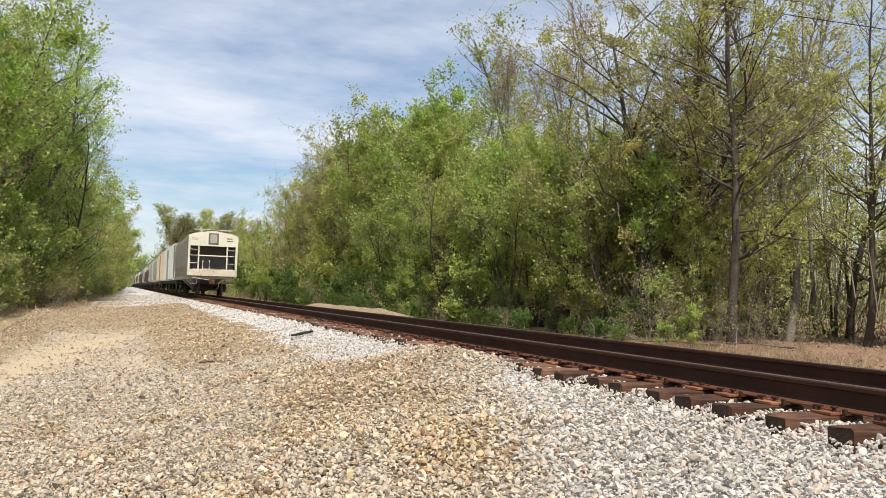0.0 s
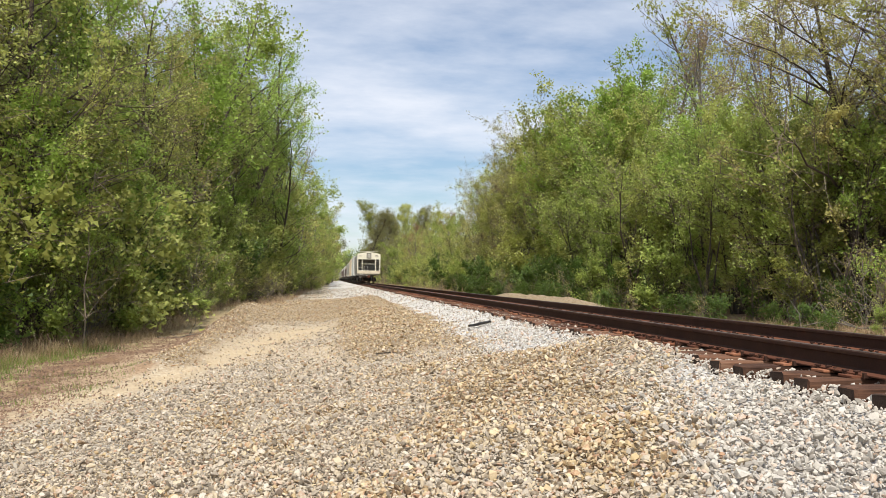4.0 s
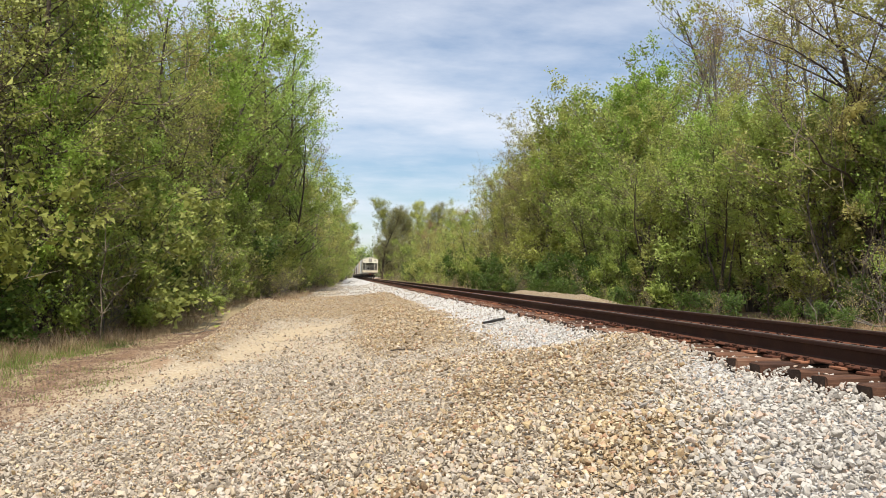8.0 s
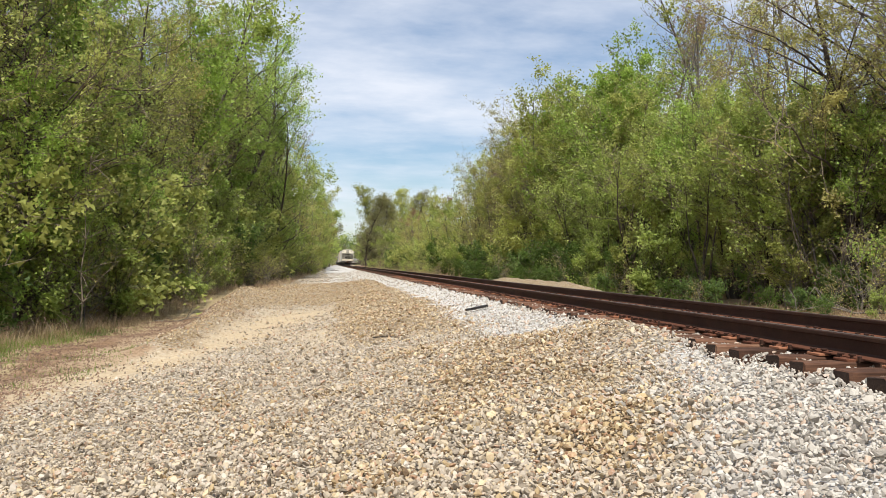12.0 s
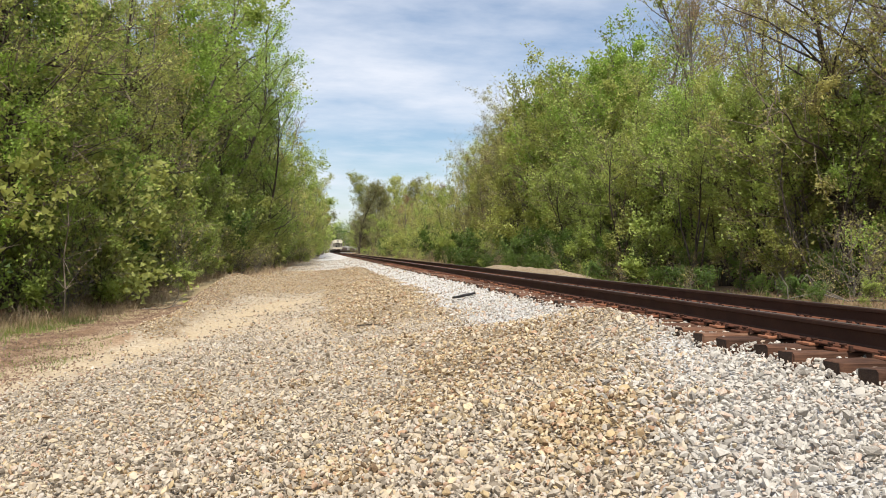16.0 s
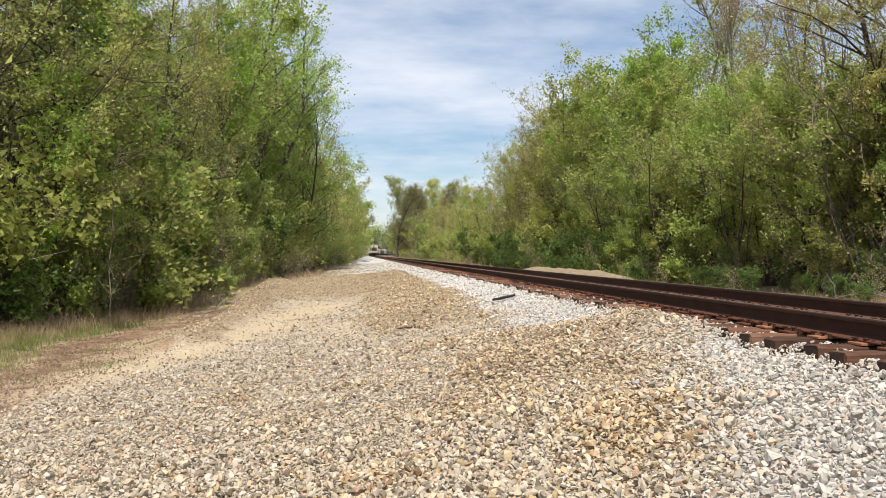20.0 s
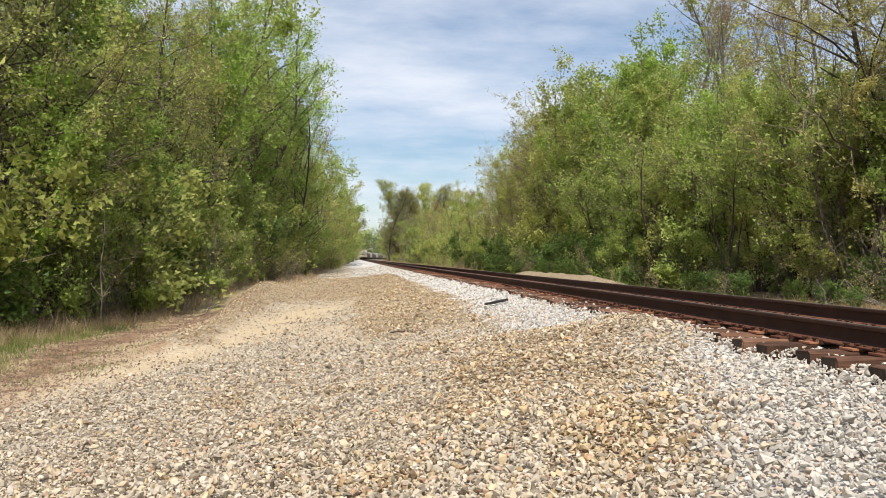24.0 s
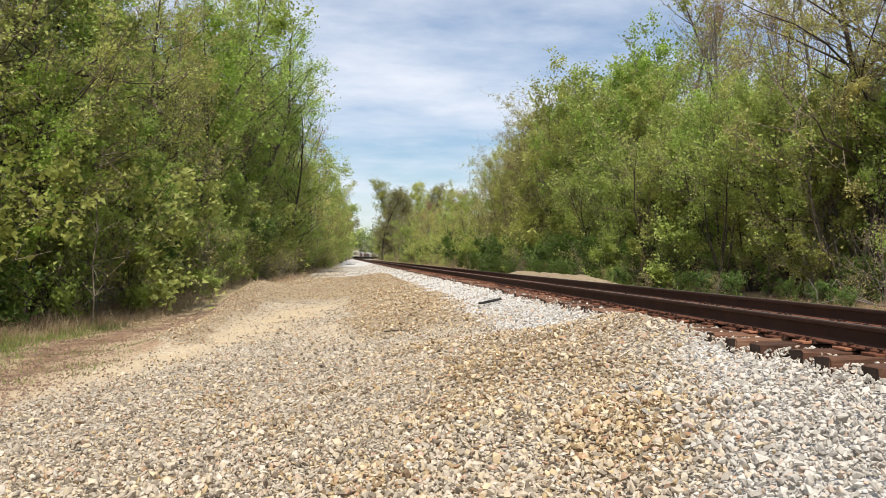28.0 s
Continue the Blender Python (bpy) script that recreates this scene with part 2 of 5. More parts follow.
M["leaf_dusky"] = leaf_material("dusky_bud_leaf", (0.19, 0.19, 0.080), (0.30, 0.295, 0.130), (0.42, 0.41, 0.19))
M["grass_green"] = leaf_material("green_grass_blade", (0.1, 0.155, 0.03), (0.18, 0.25, 0.05), (0.27, 0.33, 0.085))
M["grass_dry"] = leaf_material("dry_straw_blade", (0.28, 0.2, 0.11), (0.44, 0.33, 0.2), (0.58, 0.47, 0.31))
M["litter"] = leaf_material("fallen_brown_leaf", (0.085, 0.048, 0.028), (0.17, 0.10, 0.06), (0.28, 0.185, 0.12), 3.0, 0.15)


def ground_material():
    """Ground: packed gravel, sandy dirt, litter and weeds, mixed by the sheet's own region weights and noise."""
    m = bpy.data.materials.new("ground_soil")
    m.use_nodes = True
    add, link = nodes_of(m.node_tree)
    out, b = add("ShaderNodeOutputMaterial"), add("ShaderNodeBsdfPrincipled")
    b.inputs["Roughness"].default_value, b.inputs["Specular IOR Level"].default_value = 0.95, 0.15
    co = add("ShaderNodeTexCoord")
    pos = co.outputs["Object"]
    big = add("ShaderNodeTexNoise", in_2=0.9, in_3=6.0, in_4=0.6)
    fine = add("ShaderNodeTexNoise", in_2=14.0, in_3=5.0, in_4=0.65)
    cell = add("ShaderNodeTexVoronoi", in_2=27.0)
    for n in (big, fine, cell):
        link(pos, n.inputs[0])
    sepc = add("ShaderNodeSeparateColor")
    link(cell.outputs["Color"], sepc.inputs[0])

    def ramped(value, stops):
        r = add("ShaderNodeValToRGB", ramp=stops)
        link(value, r.inputs[0])
        return r.outputs[0]

    def weight(name, sharp=3.0):
        a = add("ShaderNodeAttribute", attribute_name=name)
        x = add("ShaderNodeMath", operation="ADD")
        n = add("ShaderNodeMath", operation="MULTIPLY_ADD", in_1=0.9, in_2=-0.45)
        link(big.outputs[0], n.inputs[0])
        link(a.outputs["Fac"], x.inputs[0]), link(n.outputs[0], x.inputs[1])
        r = add("ShaderNodeMapRange", in_1=0.5 - 0.5 / sharp, in_2=0.5 + 0.5 / sharp)
        link(x.outputs[0], r.inputs[0])
        return r.outputs[0]

    soil = ramped(fine.outputs[0], [(0.3, (0.125, 0.074, 0.044)), (0.5, (0.25, 0.157, 0.095)), (0.7, (0.37, 0.255, 0.165))])
    sand = ramped(fine.outputs[0], [(0.3, (0.36, 0.27, 0.17)), (0.5, (0.47, 0.37, 0.245)), (0.7, (0.55, 0.46, 0.33))])
    grass = ramped(fine.outputs[0], [(0.3, (0.19, 0.145, 0.075)), (0.5, (0.32, 0.25, 0.14)), (0.7, (0.45, 0.36, 0.23))])
    tan = ramped(sepc.outputs[0], [(0.0, (0.115, 0.075, 0.042)), (0.35, (0.255, 0.185, 0.108)), (0.7, (0.36, 0.275, 0.17)), (1.0, (0.33, 0.30, 0.26))])
    mixg = ramped(sepc.outputs[0], [(0.0, (0.17, 0.135, 0.098)), (0.35, (0.34, 0.285, 0.215)), (0.7, (0.46, 0.395, 0.305)), (1.0, (0.50, 0.46, 0.40))])
    white = ramped(sepc.outputs[0], [(0.0, (0.26, 0.238, 0.215)), (0.35, (0.47, 0.445, 0.41)), (0.7, (0.55, 0.53, 0.50)), (1.0, (0.62, 0.60, 0.575))])
    col = soil
    for name, c in (("w_grass", grass), ("w_mix", mixg), ("w_sand", sand), ("w_tan", tan), ("w_white", white)):
        mx = add("ShaderNodeMix", data_type="RGBA")
        link(weight(name, 1.4 if name == "w_sand" else 3.0), mx.inputs[0]), link(col, mx.inputs[6]), link(c, mx.inputs[7])
        col = mx.outputs[2]
    link(col, b.inputs["Base Color"])
    h = add("ShaderNodeMath", operation="ADD")
    link(cell.outputs["Distance"], h.inputs[0]), link(fine.outputs[0], h.inputs[1])
    bp = add("ShaderNodeBump")
    bp.inputs["Strength"].default_value, bp.inputs["Distance"].default_value = 0.7, 0.016
    link(h.outputs[0], bp.inputs["Height"]), link(bp.outputs[0], b.inputs["Normal"])
    link(b.outputs[0], out.inputs[0])
    return m


M["ground"] = ground_material()


# ---------------------------------------------------------------- mesh helpers
def mesh_of(name, verts, faces, mats, smooth=False, mat_index=None):
    """A mesh from arrays; faces is an (n, k) array of one size."""
    verts, faces = np.asarray(verts, np.float32), np.asarray(faces, np.int32)
    me = bpy.data.meshes.new(name)
    n, k = faces.shape
    me.vertices.add(len(verts))
    me.vertices.foreach_set("co", verts.ravel())
    me.loops.add(n * k)
    me.loops.foreach_set("vertex_index", faces.ravel())
    me.polygons.add(n)
    me.polygons.foreach_set("loop_start", np.arange(0, n * k, k, dtype=np.int32))
    if mat_index is not None:
        me.polygons.foreach_set("material_index", np.asarray(mat_index, np.int32))
    me.polygons.foreach_set("use_smooth", np.full(n, smooth))
    for m in mats if isinstance(mats, (list, tuple)) else [mats]:
        me.materials.append(m)
    me.update(calc_edges=True)
    return me


def mesh_part(name, me, parent, label=""):
    ob = new(name, me)
    ob.parent = parent
    return tagged(ob, label)


def part(name, bm, mat, parent, label=""):
    me = bpy.data.meshes.new(name)
    bm.to_mesh(me)
    bm.free()
    me.materials.append(mat)
    return mesh_part(name, me, parent, label)


def box(x0, x1, y0, y1, z0, z1, bevel=0.0, bm=None):
    bm2 = bmesh.new()
    bmesh.ops.create_cube(bm2, size=1.0)
    for v in bm2.verts:
        v.co = Vector((x0 + (v.co.x + 0.5) * (x1 - x0), y0 + (v.co.y + 0.5) * (y1 - y0), z0 + (v.co.z + 0.5) * (z1 - z0)))
    if bevel:
        bmesh.ops.bevel(bm2, geom=bm2.edges[:], offset=bevel, segments=1, affect="EDGES")
    if bm is None:
        return bm2
    return merge(bm, bm2)


def merge(bm, other):
    me = bpy.data.meshes.new("tmp")
    other.to_mesh(me)
    other.free()
    bm.from_mesh(me)
    bpy.data.meshes.remove(me)
    return bm


def rod(p, q, r, sides=6, bm=None, r2=None):
    p, q = Vector(p), Vector(q)
    bm2 = bmesh.new()
    bmesh.ops.create_cone(bm2, cap_ends=True, segments=sides, radius1=r, radius2=r if r2 is None else r2, depth=(q - p).length)
    bmesh.ops.transform(bm2, verts=bm2.verts, matrix=Matrix.Translation((p + q) / 2) @ (q - p).to_track_quat("Z", "Y").to_matrix().to_4x4())
    return bm2 if bm is None else merge(bm, bm2)


def extrude(profile, y0, y1, bm=None):
    """A closed (x, z) outline drawn along y."""
    bm2 = bmesh.new()
    a = [bm2.verts.new((x, y0, z)) for x, z in profile]
    b = [bm2.verts.new((x, y1, z)) for x, z in profile]
    n = len(profile)
    for i in range(n):
        bm2.faces.new((a[i], a[(i + 1) % n], b[(i + 1) % n], b[i]))
    bm2.faces.new(a[::-1]), bm2.faces.new(b)
    bmesh.ops.recalc_face_normals(bm2, faces=bm2.faces)
    return bm2 if bm is None else merge(bm, bm2)


# ---------------------------------------------------------------- the lie of the land
CURVE_AT, CURVE_R = 455.0, 1300.0


def track_place(s):
    """The track's middle and heading (to the right) after s metres: straight, then a wide bend to the right."""
    if s < CURVE_AT:
        return 0.0, s, 0.0
    a = (s - CURVE_AT) / CURVE_R
    return CURVE_R * (1 - math.cos(a)), CURVE_AT + CURVE_R * math.sin(a), a


def track_x(y):
    y = np.asarray(y, float)
    d = np.clip(y - CURVE_AT, 0, 900)
    return CURVE_R - np.sqrt(CURVE_R ** 2 - d ** 2)


def smoothstep(a, b, v):
    t = np.clip((v - a) / (b - a), 0, 1)
    return t * t * (3 - 2 * t)


def wavy(x, y, k, seed=0.0):
    return (np.sin(x * k + 1.7 * np.sin(y * k * 0.7 + seed)) + np.sin(y * k * 1.3 + 1.3 * np.sin(x * k * 0.9 - seed) + seed)) * 0.5


def height(x, y):
    x, y = np.asarray(x, float), np.asarray(y, float)
    u = x - track_x(y)
    near = np.interp(u, [-60, -30, -14, -9.2, -7.3, -5.5, -4.0, -2.75, -2.1, -1.7, -1.40, -1.15, 1.2, 1.8, 3.4, 6, 12, 30, 60],
                     [-1.2, -1.5, -1.45, -1.34, -1.2, -1.08, -0.80, -0.56, -0.47, -0.385, -0.315, -0.258, -0.25, -0.40, -0.95, -0.85, -0.7, -0.8, -0.3])
    far = np.interp(u, [-60, -30, -14, -9.2, -7.3, -5.0, -2.6, -1.9, -1.4, -1.15, 1.2, 1.8, 3.4, 6, 12, 30, 60],
                    [-1.0, -1.1, -1.0, -0.95, -0.85, -0.80, -0.64, -0.40, -0.268, -0.25, -0.27, -0.40, -0.95, -0.85, -0.7, -0.8, -0.3])
    h = near + (far - near) * smoothstep(24, 42, y)
    # gravel filled up against the shoulder further on
    h += 0.045 * smoothstep(6.0, 10.5, y) * smoothstep(-2.2, -1.5, u) * (1 - smoothstep(1.0, 1.2, u)) * (1 - smoothstep(24, 42, y))
    h += 0.15 * smoothstep(6.6, 8.2, y) * (1 - smoothstep(9.3, 11.5, y)) * smoothstep(-4.6, -3.0, u) * (1 - smoothstep(-1.6, -1.0, u))
    # the tipped bank across the old service road
    crest = 33.0 + 0.8 * np.sin(x * 0.9)
    bank = np.exp(-((y - crest) / np.where(y < crest, 2.6, 1.6)) ** 2) * smoothstep(-8.9, -8.0, u) * (1 - smoothstep(-3.6, -2.0, u))
    h += 0.60 * bank
    h += 0.24 * np.exp(-((u + 3.7) / 0.95) ** 2) * smoothstep(13, 17, y) * (1 - smoothstep(28, 32, y))
    # low ridge of stones along the sandy wheel track
    h += (0.20 + 0.022 * np.clip(y - 16, 0, 14)) * np.exp(-(((x + 8.35 + 0.2 * np.sin(y * 0.5)) / 0.5) ** 2)) * smoothstep(15.0, 17.5, y) * (1 - smoothstep(30, 33, y))
    # heap beyond the track
    h += 0.70 * np.exp(-(((u - 5.6) / 1.25) ** 2)) * smoothstep(29, 36, y) * (1 - smoothstep(50, 55, y))
    rough = 0.03 * wavy(x, y, 0.8, 1.0) * smoothstep(34, 40, y) + 0.035 * wavy(x, y, 1.9) + 0.02 * wavy(x, y, 4.7, 2.0)
    return h + rough * np.where(np.abs(u) < 1.7, 0.25, 1.0)


def region(x, y):
    """Weights of white ballast, tan gravel, mixed gravel, sand and grass."""
    x, y = np.asarray(x, float), np.asarray(y, float)
    u = x - track_x(y)
    j = 0.45 * wavy(x, y, 1.1, 0.7) + 0.2 * wavy(x, y, 3.1)
    left_white = np.interp(y, [-5, 2.9, 4.4, 6, 7.6, 8.5, 10.2, 11.6, 15.6, 25, 37, 46, 60, 400], [-4.2, -3.4, -2.7, -2.2, -1.35, -0.9, -1.2, -2.7, -2.5, -2.3, -2.8, -4.0, -5.6, -5.4])
    white = smoothstep(-0.6, 0.6, u - left_white - 0.5 * j) * (1 - smoothstep(2.2, 3.0, u))
    edge = np.interp(y, [-5, 10.3, 12.9, 15.2, 17.9, 22, 30, 40], [-9.6, -9.1, -8.9, -8.7, -8.9, -8.9, -9.0, -9.4])
    gravel = smoothstep(-0.4, 0.4, u - edge + 0.6 * j) * (1 - smoothstep(36, 40, y)) * (u < 0)
    blobs = 0
    for bx, by, br in ((-3.9, 6.8, 0.62), (-2.6, 7.2, 0.6), (-3.2, 4.6, 0.42), (-2.5, 9.4, 1.1), (-4.7, 5.0, 0.35), (-2.9, 5.6, 0.5), (-3.5, 11.5, 0.9), (-5.6, 7.5, 0.35), (-6.4, 9.5, 0.4), (-4.9, 9.2, 0.35), (-3.4, 8.3, 0.5)):
        blobs = blobs + np.exp(-(((x - bx) / br) ** 2 + ((y - by) / (br * 1.3)) ** 2))
    mound = smoothstep(-5.2, -4.3, u + 0.4 * j) * smoothstep(13.0, 15.5, y + j) + smoothstep(28.5, 30.5, y + 0.8 * j)
    mound = mound + 1.0 * np.exp(-((u + 8.35) / 0.6) ** 2) * smoothstep(15, 17.5, y) * (1 - smoothstep(31, 33, y))
    tan = gravel * np.clip(np.clip(0.85 * blobs, 0, 0.88) * (0.78 + 0.5 * j) + 0.8 * mound + 0.14, 0, 1)
    heap = smoothstep(0.2, 0.5, np.exp(-(((u - 5.6) / 1.25) ** 2)) * smoothstep(29, 36, y) * (1 - smoothstep(50, 55, y)))
    tan = np.maximum(tan, heap)
    mid = np.interp(y, [10, 13, 15.5, 19.4, 25.4, 28.4], [-9.3, -8.75, -8.0, -7.1, -6.4, -6.0])
    wheel = 1.1 * np.exp(-((u - mid) / np.interp(y, [10, 16, 28], [0.6, 1.1, 1.7])) ** 2) * smoothstep(9.5, 11.5, y) * (1 - smoothstep(26, 30, y))
    pan = 0.5 * smoothstep(-7.9, -7.0, u) * (1 - smoothstep(-5.2, -4.6, u)) * smoothstep(19, 22, y + j) * (1 - smoothstep(28, 30, y))
    wheel2 = 0.55 * np.exp(-((u + 5.2) / 0.6) ** 2) * smoothstep(13, 15, y) * (1 - smoothstep(19, 23, y))
    sand = np.clip(0.8 * np.maximum(np.maximum(wheel, wheel2), pan) + 0.35 * j, 0, 0.85) * (y > 6) * (u < -4)
    sand = np.maximum(sand, 0.5 * smoothstep(-10.4, -9.6, u + j) * (1 - smoothstep(-9.0, -8.6, u)) * smoothstep(9, 12, y) * (1 - smoothstep(24, 29, y)))
    mixed = np.maximum(gravel, 0.8 * smoothstep(-0.8, 0.8, u + 7.9 + j) * smoothstep(34, 38, y) * (u < 0))
    lawn = np.interp(y, [5, 13.4, 17.8, 20.4, 23, 29.2, 60], [-9.8, -10.3, -10.9, -10.4, -9.8, -9.2, -9.0])
    grass = (1 - smoothstep(-0.5, 0.5, u - lawn + 0.7 * j)) * smoothstep(-18, -14, u) * (1 - smoothstep(40, 60, y)) + smoothstep(3.0, 4.5, u) * (1 - smoothstep(6.0, 8.0, u + j))
    return white, tan, mixed, sand, grass


def spaced(stops):
    """Grid lines: (end, step) runs."""
    at, out = stops[0], [stops[0]]
    for end, step in stops[1:]:
        n = max(1, round((end - at) / step))
        out += [at + (end - at) * (i + 1) / n for i in range(n)]
        at = end
    return np.array(out)


def build_ground():
    xs = spaced([-1600, (-400, 150), (-100, 30), (-30, 5), (-12, 0.7), (3.5, 0.24), (12, 0.7), (40, 3), (100, 12), (400, 60), (1600, 150)])
    ys = spaced([-800, (-100, 70), (-10, 6), (1, 0.7), (36, 0.3), (60, 0.8), (160, 3), (470, 8), (1000, 20), (2600, 150)])
    gx, gy = np.meshgrid(xs, ys)
    gz = height(gx, gy) - 0.02 - 0.042 * np.clip(region(gx, gy)[2] + region(gx, gy)[0], 0, 1) * (gy < 16)
    far = np.maximum(np.abs(gx) - 60, 0)
    gz = gz + 0.012 * far * (np.abs(gx) < 400)
    v = np.stack([gx, gy, gz], -1).reshape(-1, 3)
    w, n = len(xs), len(ys)
    i = (np.arange(n - 1)[:, None] * w + np.arange(w - 1)).ravel()
    me = mesh_of("ground", v, np.stack([i, i + 1, i + w + 1, i + w], 1), M["ground"], smooth=True)
    for name, val in zip(("w_white", "w_tan", "w_mix", "w_sand", "w_grass"), region(gx, gy)):
        a = me.attributes.new(name, "FLOAT", "POINT")
        a.data.foreach_set("value", val.ravel().astype(np.float32))
    return tagged(new("ground", me), "uneven ground of gravel, sandy dirt and leaf litter", "ground", kind="structure")


ground = build_ground()


# ---------------------------------------------------------------- stones
def hull(rng, n=10):
    """A worn, slightly flattened pebble of few faces."""
    bm = bmesh.new()
    flat = np.array((1.1, rng.uniform(0.6, 0.9), rng.uniform(0.38, 0.62)))
    for i in range(n):
        z = 1 - 2 * (i + 0.5) / n
        a, r = i * 2.39996 + rng.normal(0, 0.25), math.sqrt(1 - z * z)
        d = np.array([r * math.cos(a), r * math.sin(a), z]) + rng.normal(0, 0.32, 3)
        d /= np.linalg.norm(d)
        bm.verts.new(d * rng.uniform(0.82, 1.0) * flat)
    bmesh.ops.convex_hull(bm, input=bm.verts)
    bmesh.ops.delete(bm, geom=[p for p in bm.verts if not p.link_faces], context="VERTS")
    bmesh.ops.triangulate(bm, faces=bm.faces)
    v = np.array([p.co for p in bm.verts])
    bm.verts.index_update()
    f = np.array([[q.index for q in p.verts] for p in bm.faces])
    bm.free()
    return v, f


def joined(lots):
    vs, fs, at = [], [], 0
    for v, f in lots:
        vs.append(v), fs.append(f + at)
        at += len(v)
    return np.concatenate(vs), np.concatenate(fs)


STONE_RNG = np.random.default_rng(5)
STONES = [hull(STONE_RNG, 8 + i % 2) for i in range(14)]
NEAR_STONES = [hull(STONE_RNG, 11 + i % 3) for i in range(20)]


def turns(rng, n, tilt=0.6):
    """n random turns, mostly about z."""
    a, b, c = rng.uniform(0, 2 * np.pi, n), rng.normal(0, tilt, n), rng.normal(0, tilt, n)
    ca, sa, cb, sb, cc, sc = np.cos(a), np.sin(a), np.cos(b), np.sin(b), np.cos(c), np.sin(c)
    m = np.empty((n, 3, 3))
    m[:, 0] = np.stack([ca * cb, ca * sb * sc - sa * cc, ca * sb * cc + sa * sc], 1)
    m[:, 1] = np.stack([sa * cb, sa * sb * sc + ca * cc, sa * sb * cc - ca * sc], 1)
    m[:, 2] = np.stack([-sb, cb * sc, cb * cc], 1)
    return m


def scattered(spots, sizes, rng, shapes=STONES, tilt=0.6):
    """Vertices and faces of many stones."""
    vs, fs, at = [], [], 0
    kind = rng.integers(0, len(shapes), len(spots))
    for k, (v, f) in enumerate(shapes):
        sel = np.flatnonzero(kind == k)
        if not len(sel):
            continue
        p = np.einsum("nij,vj->nvi", turns(rng, len(sel), tilt), v) * sizes[sel, None, None] + spots[sel, None, :]
        vs.append(p.reshape(-1, 3))
        fs.append((f[None] + (np.arange(len(sel)) * len(v))[:, None, None] + at).reshape(-1, 3))
        at += len(sel) * len(v)
    return np.concatenate(vs), np.concatenate(fs)


def build_gravel():
    rng = np.random.default_rng(11)
    eye = np.array([-5.0, -0.9])
    spots = []
    d = 3.6
    while d < 36:
        step = 0.0335 * max(1.0, d / 7.0) ** 1.04
        n = int((radians(86)) * d / step)
        a = radians(-34) + radians(86) * (np.arange(n) + rng.uniform(0, 1, n)) / n
        r = d + rng.uniform(-0.5, 0.5, n) * step
        spots.append(np.stack([eye[0] + r * np.sin(a), eye[1] + r * np.cos(a), np.full(n, d)], 1))
        d += step
    p = np.concatenate(spots)
    x, y, d = p.T
    white, tan, mixed, sand, grass = region(x, y)
    cover = np.maximum.reduce([white, tan, mixed]) * np.clip(1 - 1.0 * sand, 0.12, 1)
    keep = (rng.uniform(0, 1, len(x)) < cover) & (x < 1.9) & (x > -13)
    x, y, d, white, tan = x[keep], y[keep], d[keep], white[keep], tan[keep]
    size = 0.0208 * np.exp(np.clip(rng.normal(0, 0.38, len(x)), -0.9, 0.8)) * np.clip(d / 7.0, 1, 5) ** 0.28
    z = height(x, y) + size * rng.uniform(-0.8, 0.6, len(x))
    # ballast lies below the tie tops, and clear of the ties and rails
    z = np.where(np.abs(x) < 1.26, np.minimum(z, np.interp(y, [5, 10, 14], [-0.240, -0.236, -0.234])), z)
    roll = rng.uniform(0, 1, len(x))
    size = np.where(roll < white, 0.9 * size, size)
    kind = np.where(roll < white, 0, np.where(rng.uniform(0, 1, len(x)) < tan, 1, 2))
    spot = np.stack([x, y, z], 1)
    fy = rng.uniform(34, 110, 6000)
    fx = rng.uniform(-7.4, -1.35, 6000)
    fs = 0.05 * np.exp(rng.normal(0, 0.3, 6000))
    x, y, size = np.r_[x, fx], np.r_[y, fy], np.r_[size, fs]
    spot = np.r_[spot, np.stack([fx, fy, height(fx, fy)], 1)]
    kind = np.r_[kind, np.where(rng.uniform(0, 1, 6000) < np.where(fx < -5, 0.3, 0.85), 0, 2)]
    # smaller stones thick on the tipped bank and the ridge beside the wheel track
    mx, my = rng.uniform(-9.3, -2.2, 22000), rng.uniform(16.5, 36, 22000)
    white, tan, mixed, sand, grass = region(mx, my)
    keep = rng.uniform(0, 1, 22000) < np.maximum(tan, 0.6 * mixed) * np.clip(1 - 1.1 * sand, 0, 1) * (1 - white)
    mx, my, mtan = mx[keep], my[keep], tan[keep]
    ms = 0.026 * np.exp(rng.normal(0, 0.3, len(mx)))
    size = np.r_[size, ms]
    spot = np.r_[spot, np.stack([mx, my, height(mx, my) + ms * rng.uniform(-0.7, 0.5, len(mx))], 1)]
    kind = np.r_[kind, np.where(rng.uniform(0, 1, len(mx)) < mtan + 0.15, 1, 2)]
    for k, (name, mat, label) in enumerate((("ballast_stones", "ballast_white", "pale grey crushed limestone ballast beside the ties"),
                                            ("tan_gravel", "ballast_tan", "heaped tan and ochre river gravel"),
                                            ("mixed_gravel", "ballast_mix", "mixed grey and tan gravel over the bench"))):
        close = np.hypot(spot[:, 0] - eye[0], spot[:, 1] - eye[1]) < 7.5
        a = scattered(spot[(kind == k) & ~close], size[(kind == k) & ~close], rng, tilt=0.6)
        b = scattered(spot[(kind == k) & close], size[(kind == k) & close], rng, NEAR_STONES, 0.7)
        tagged(new(name, mesh_of(name, *joined([a, b]), M[mat])), label, "gravel", kind="stuff")


build_gravel()


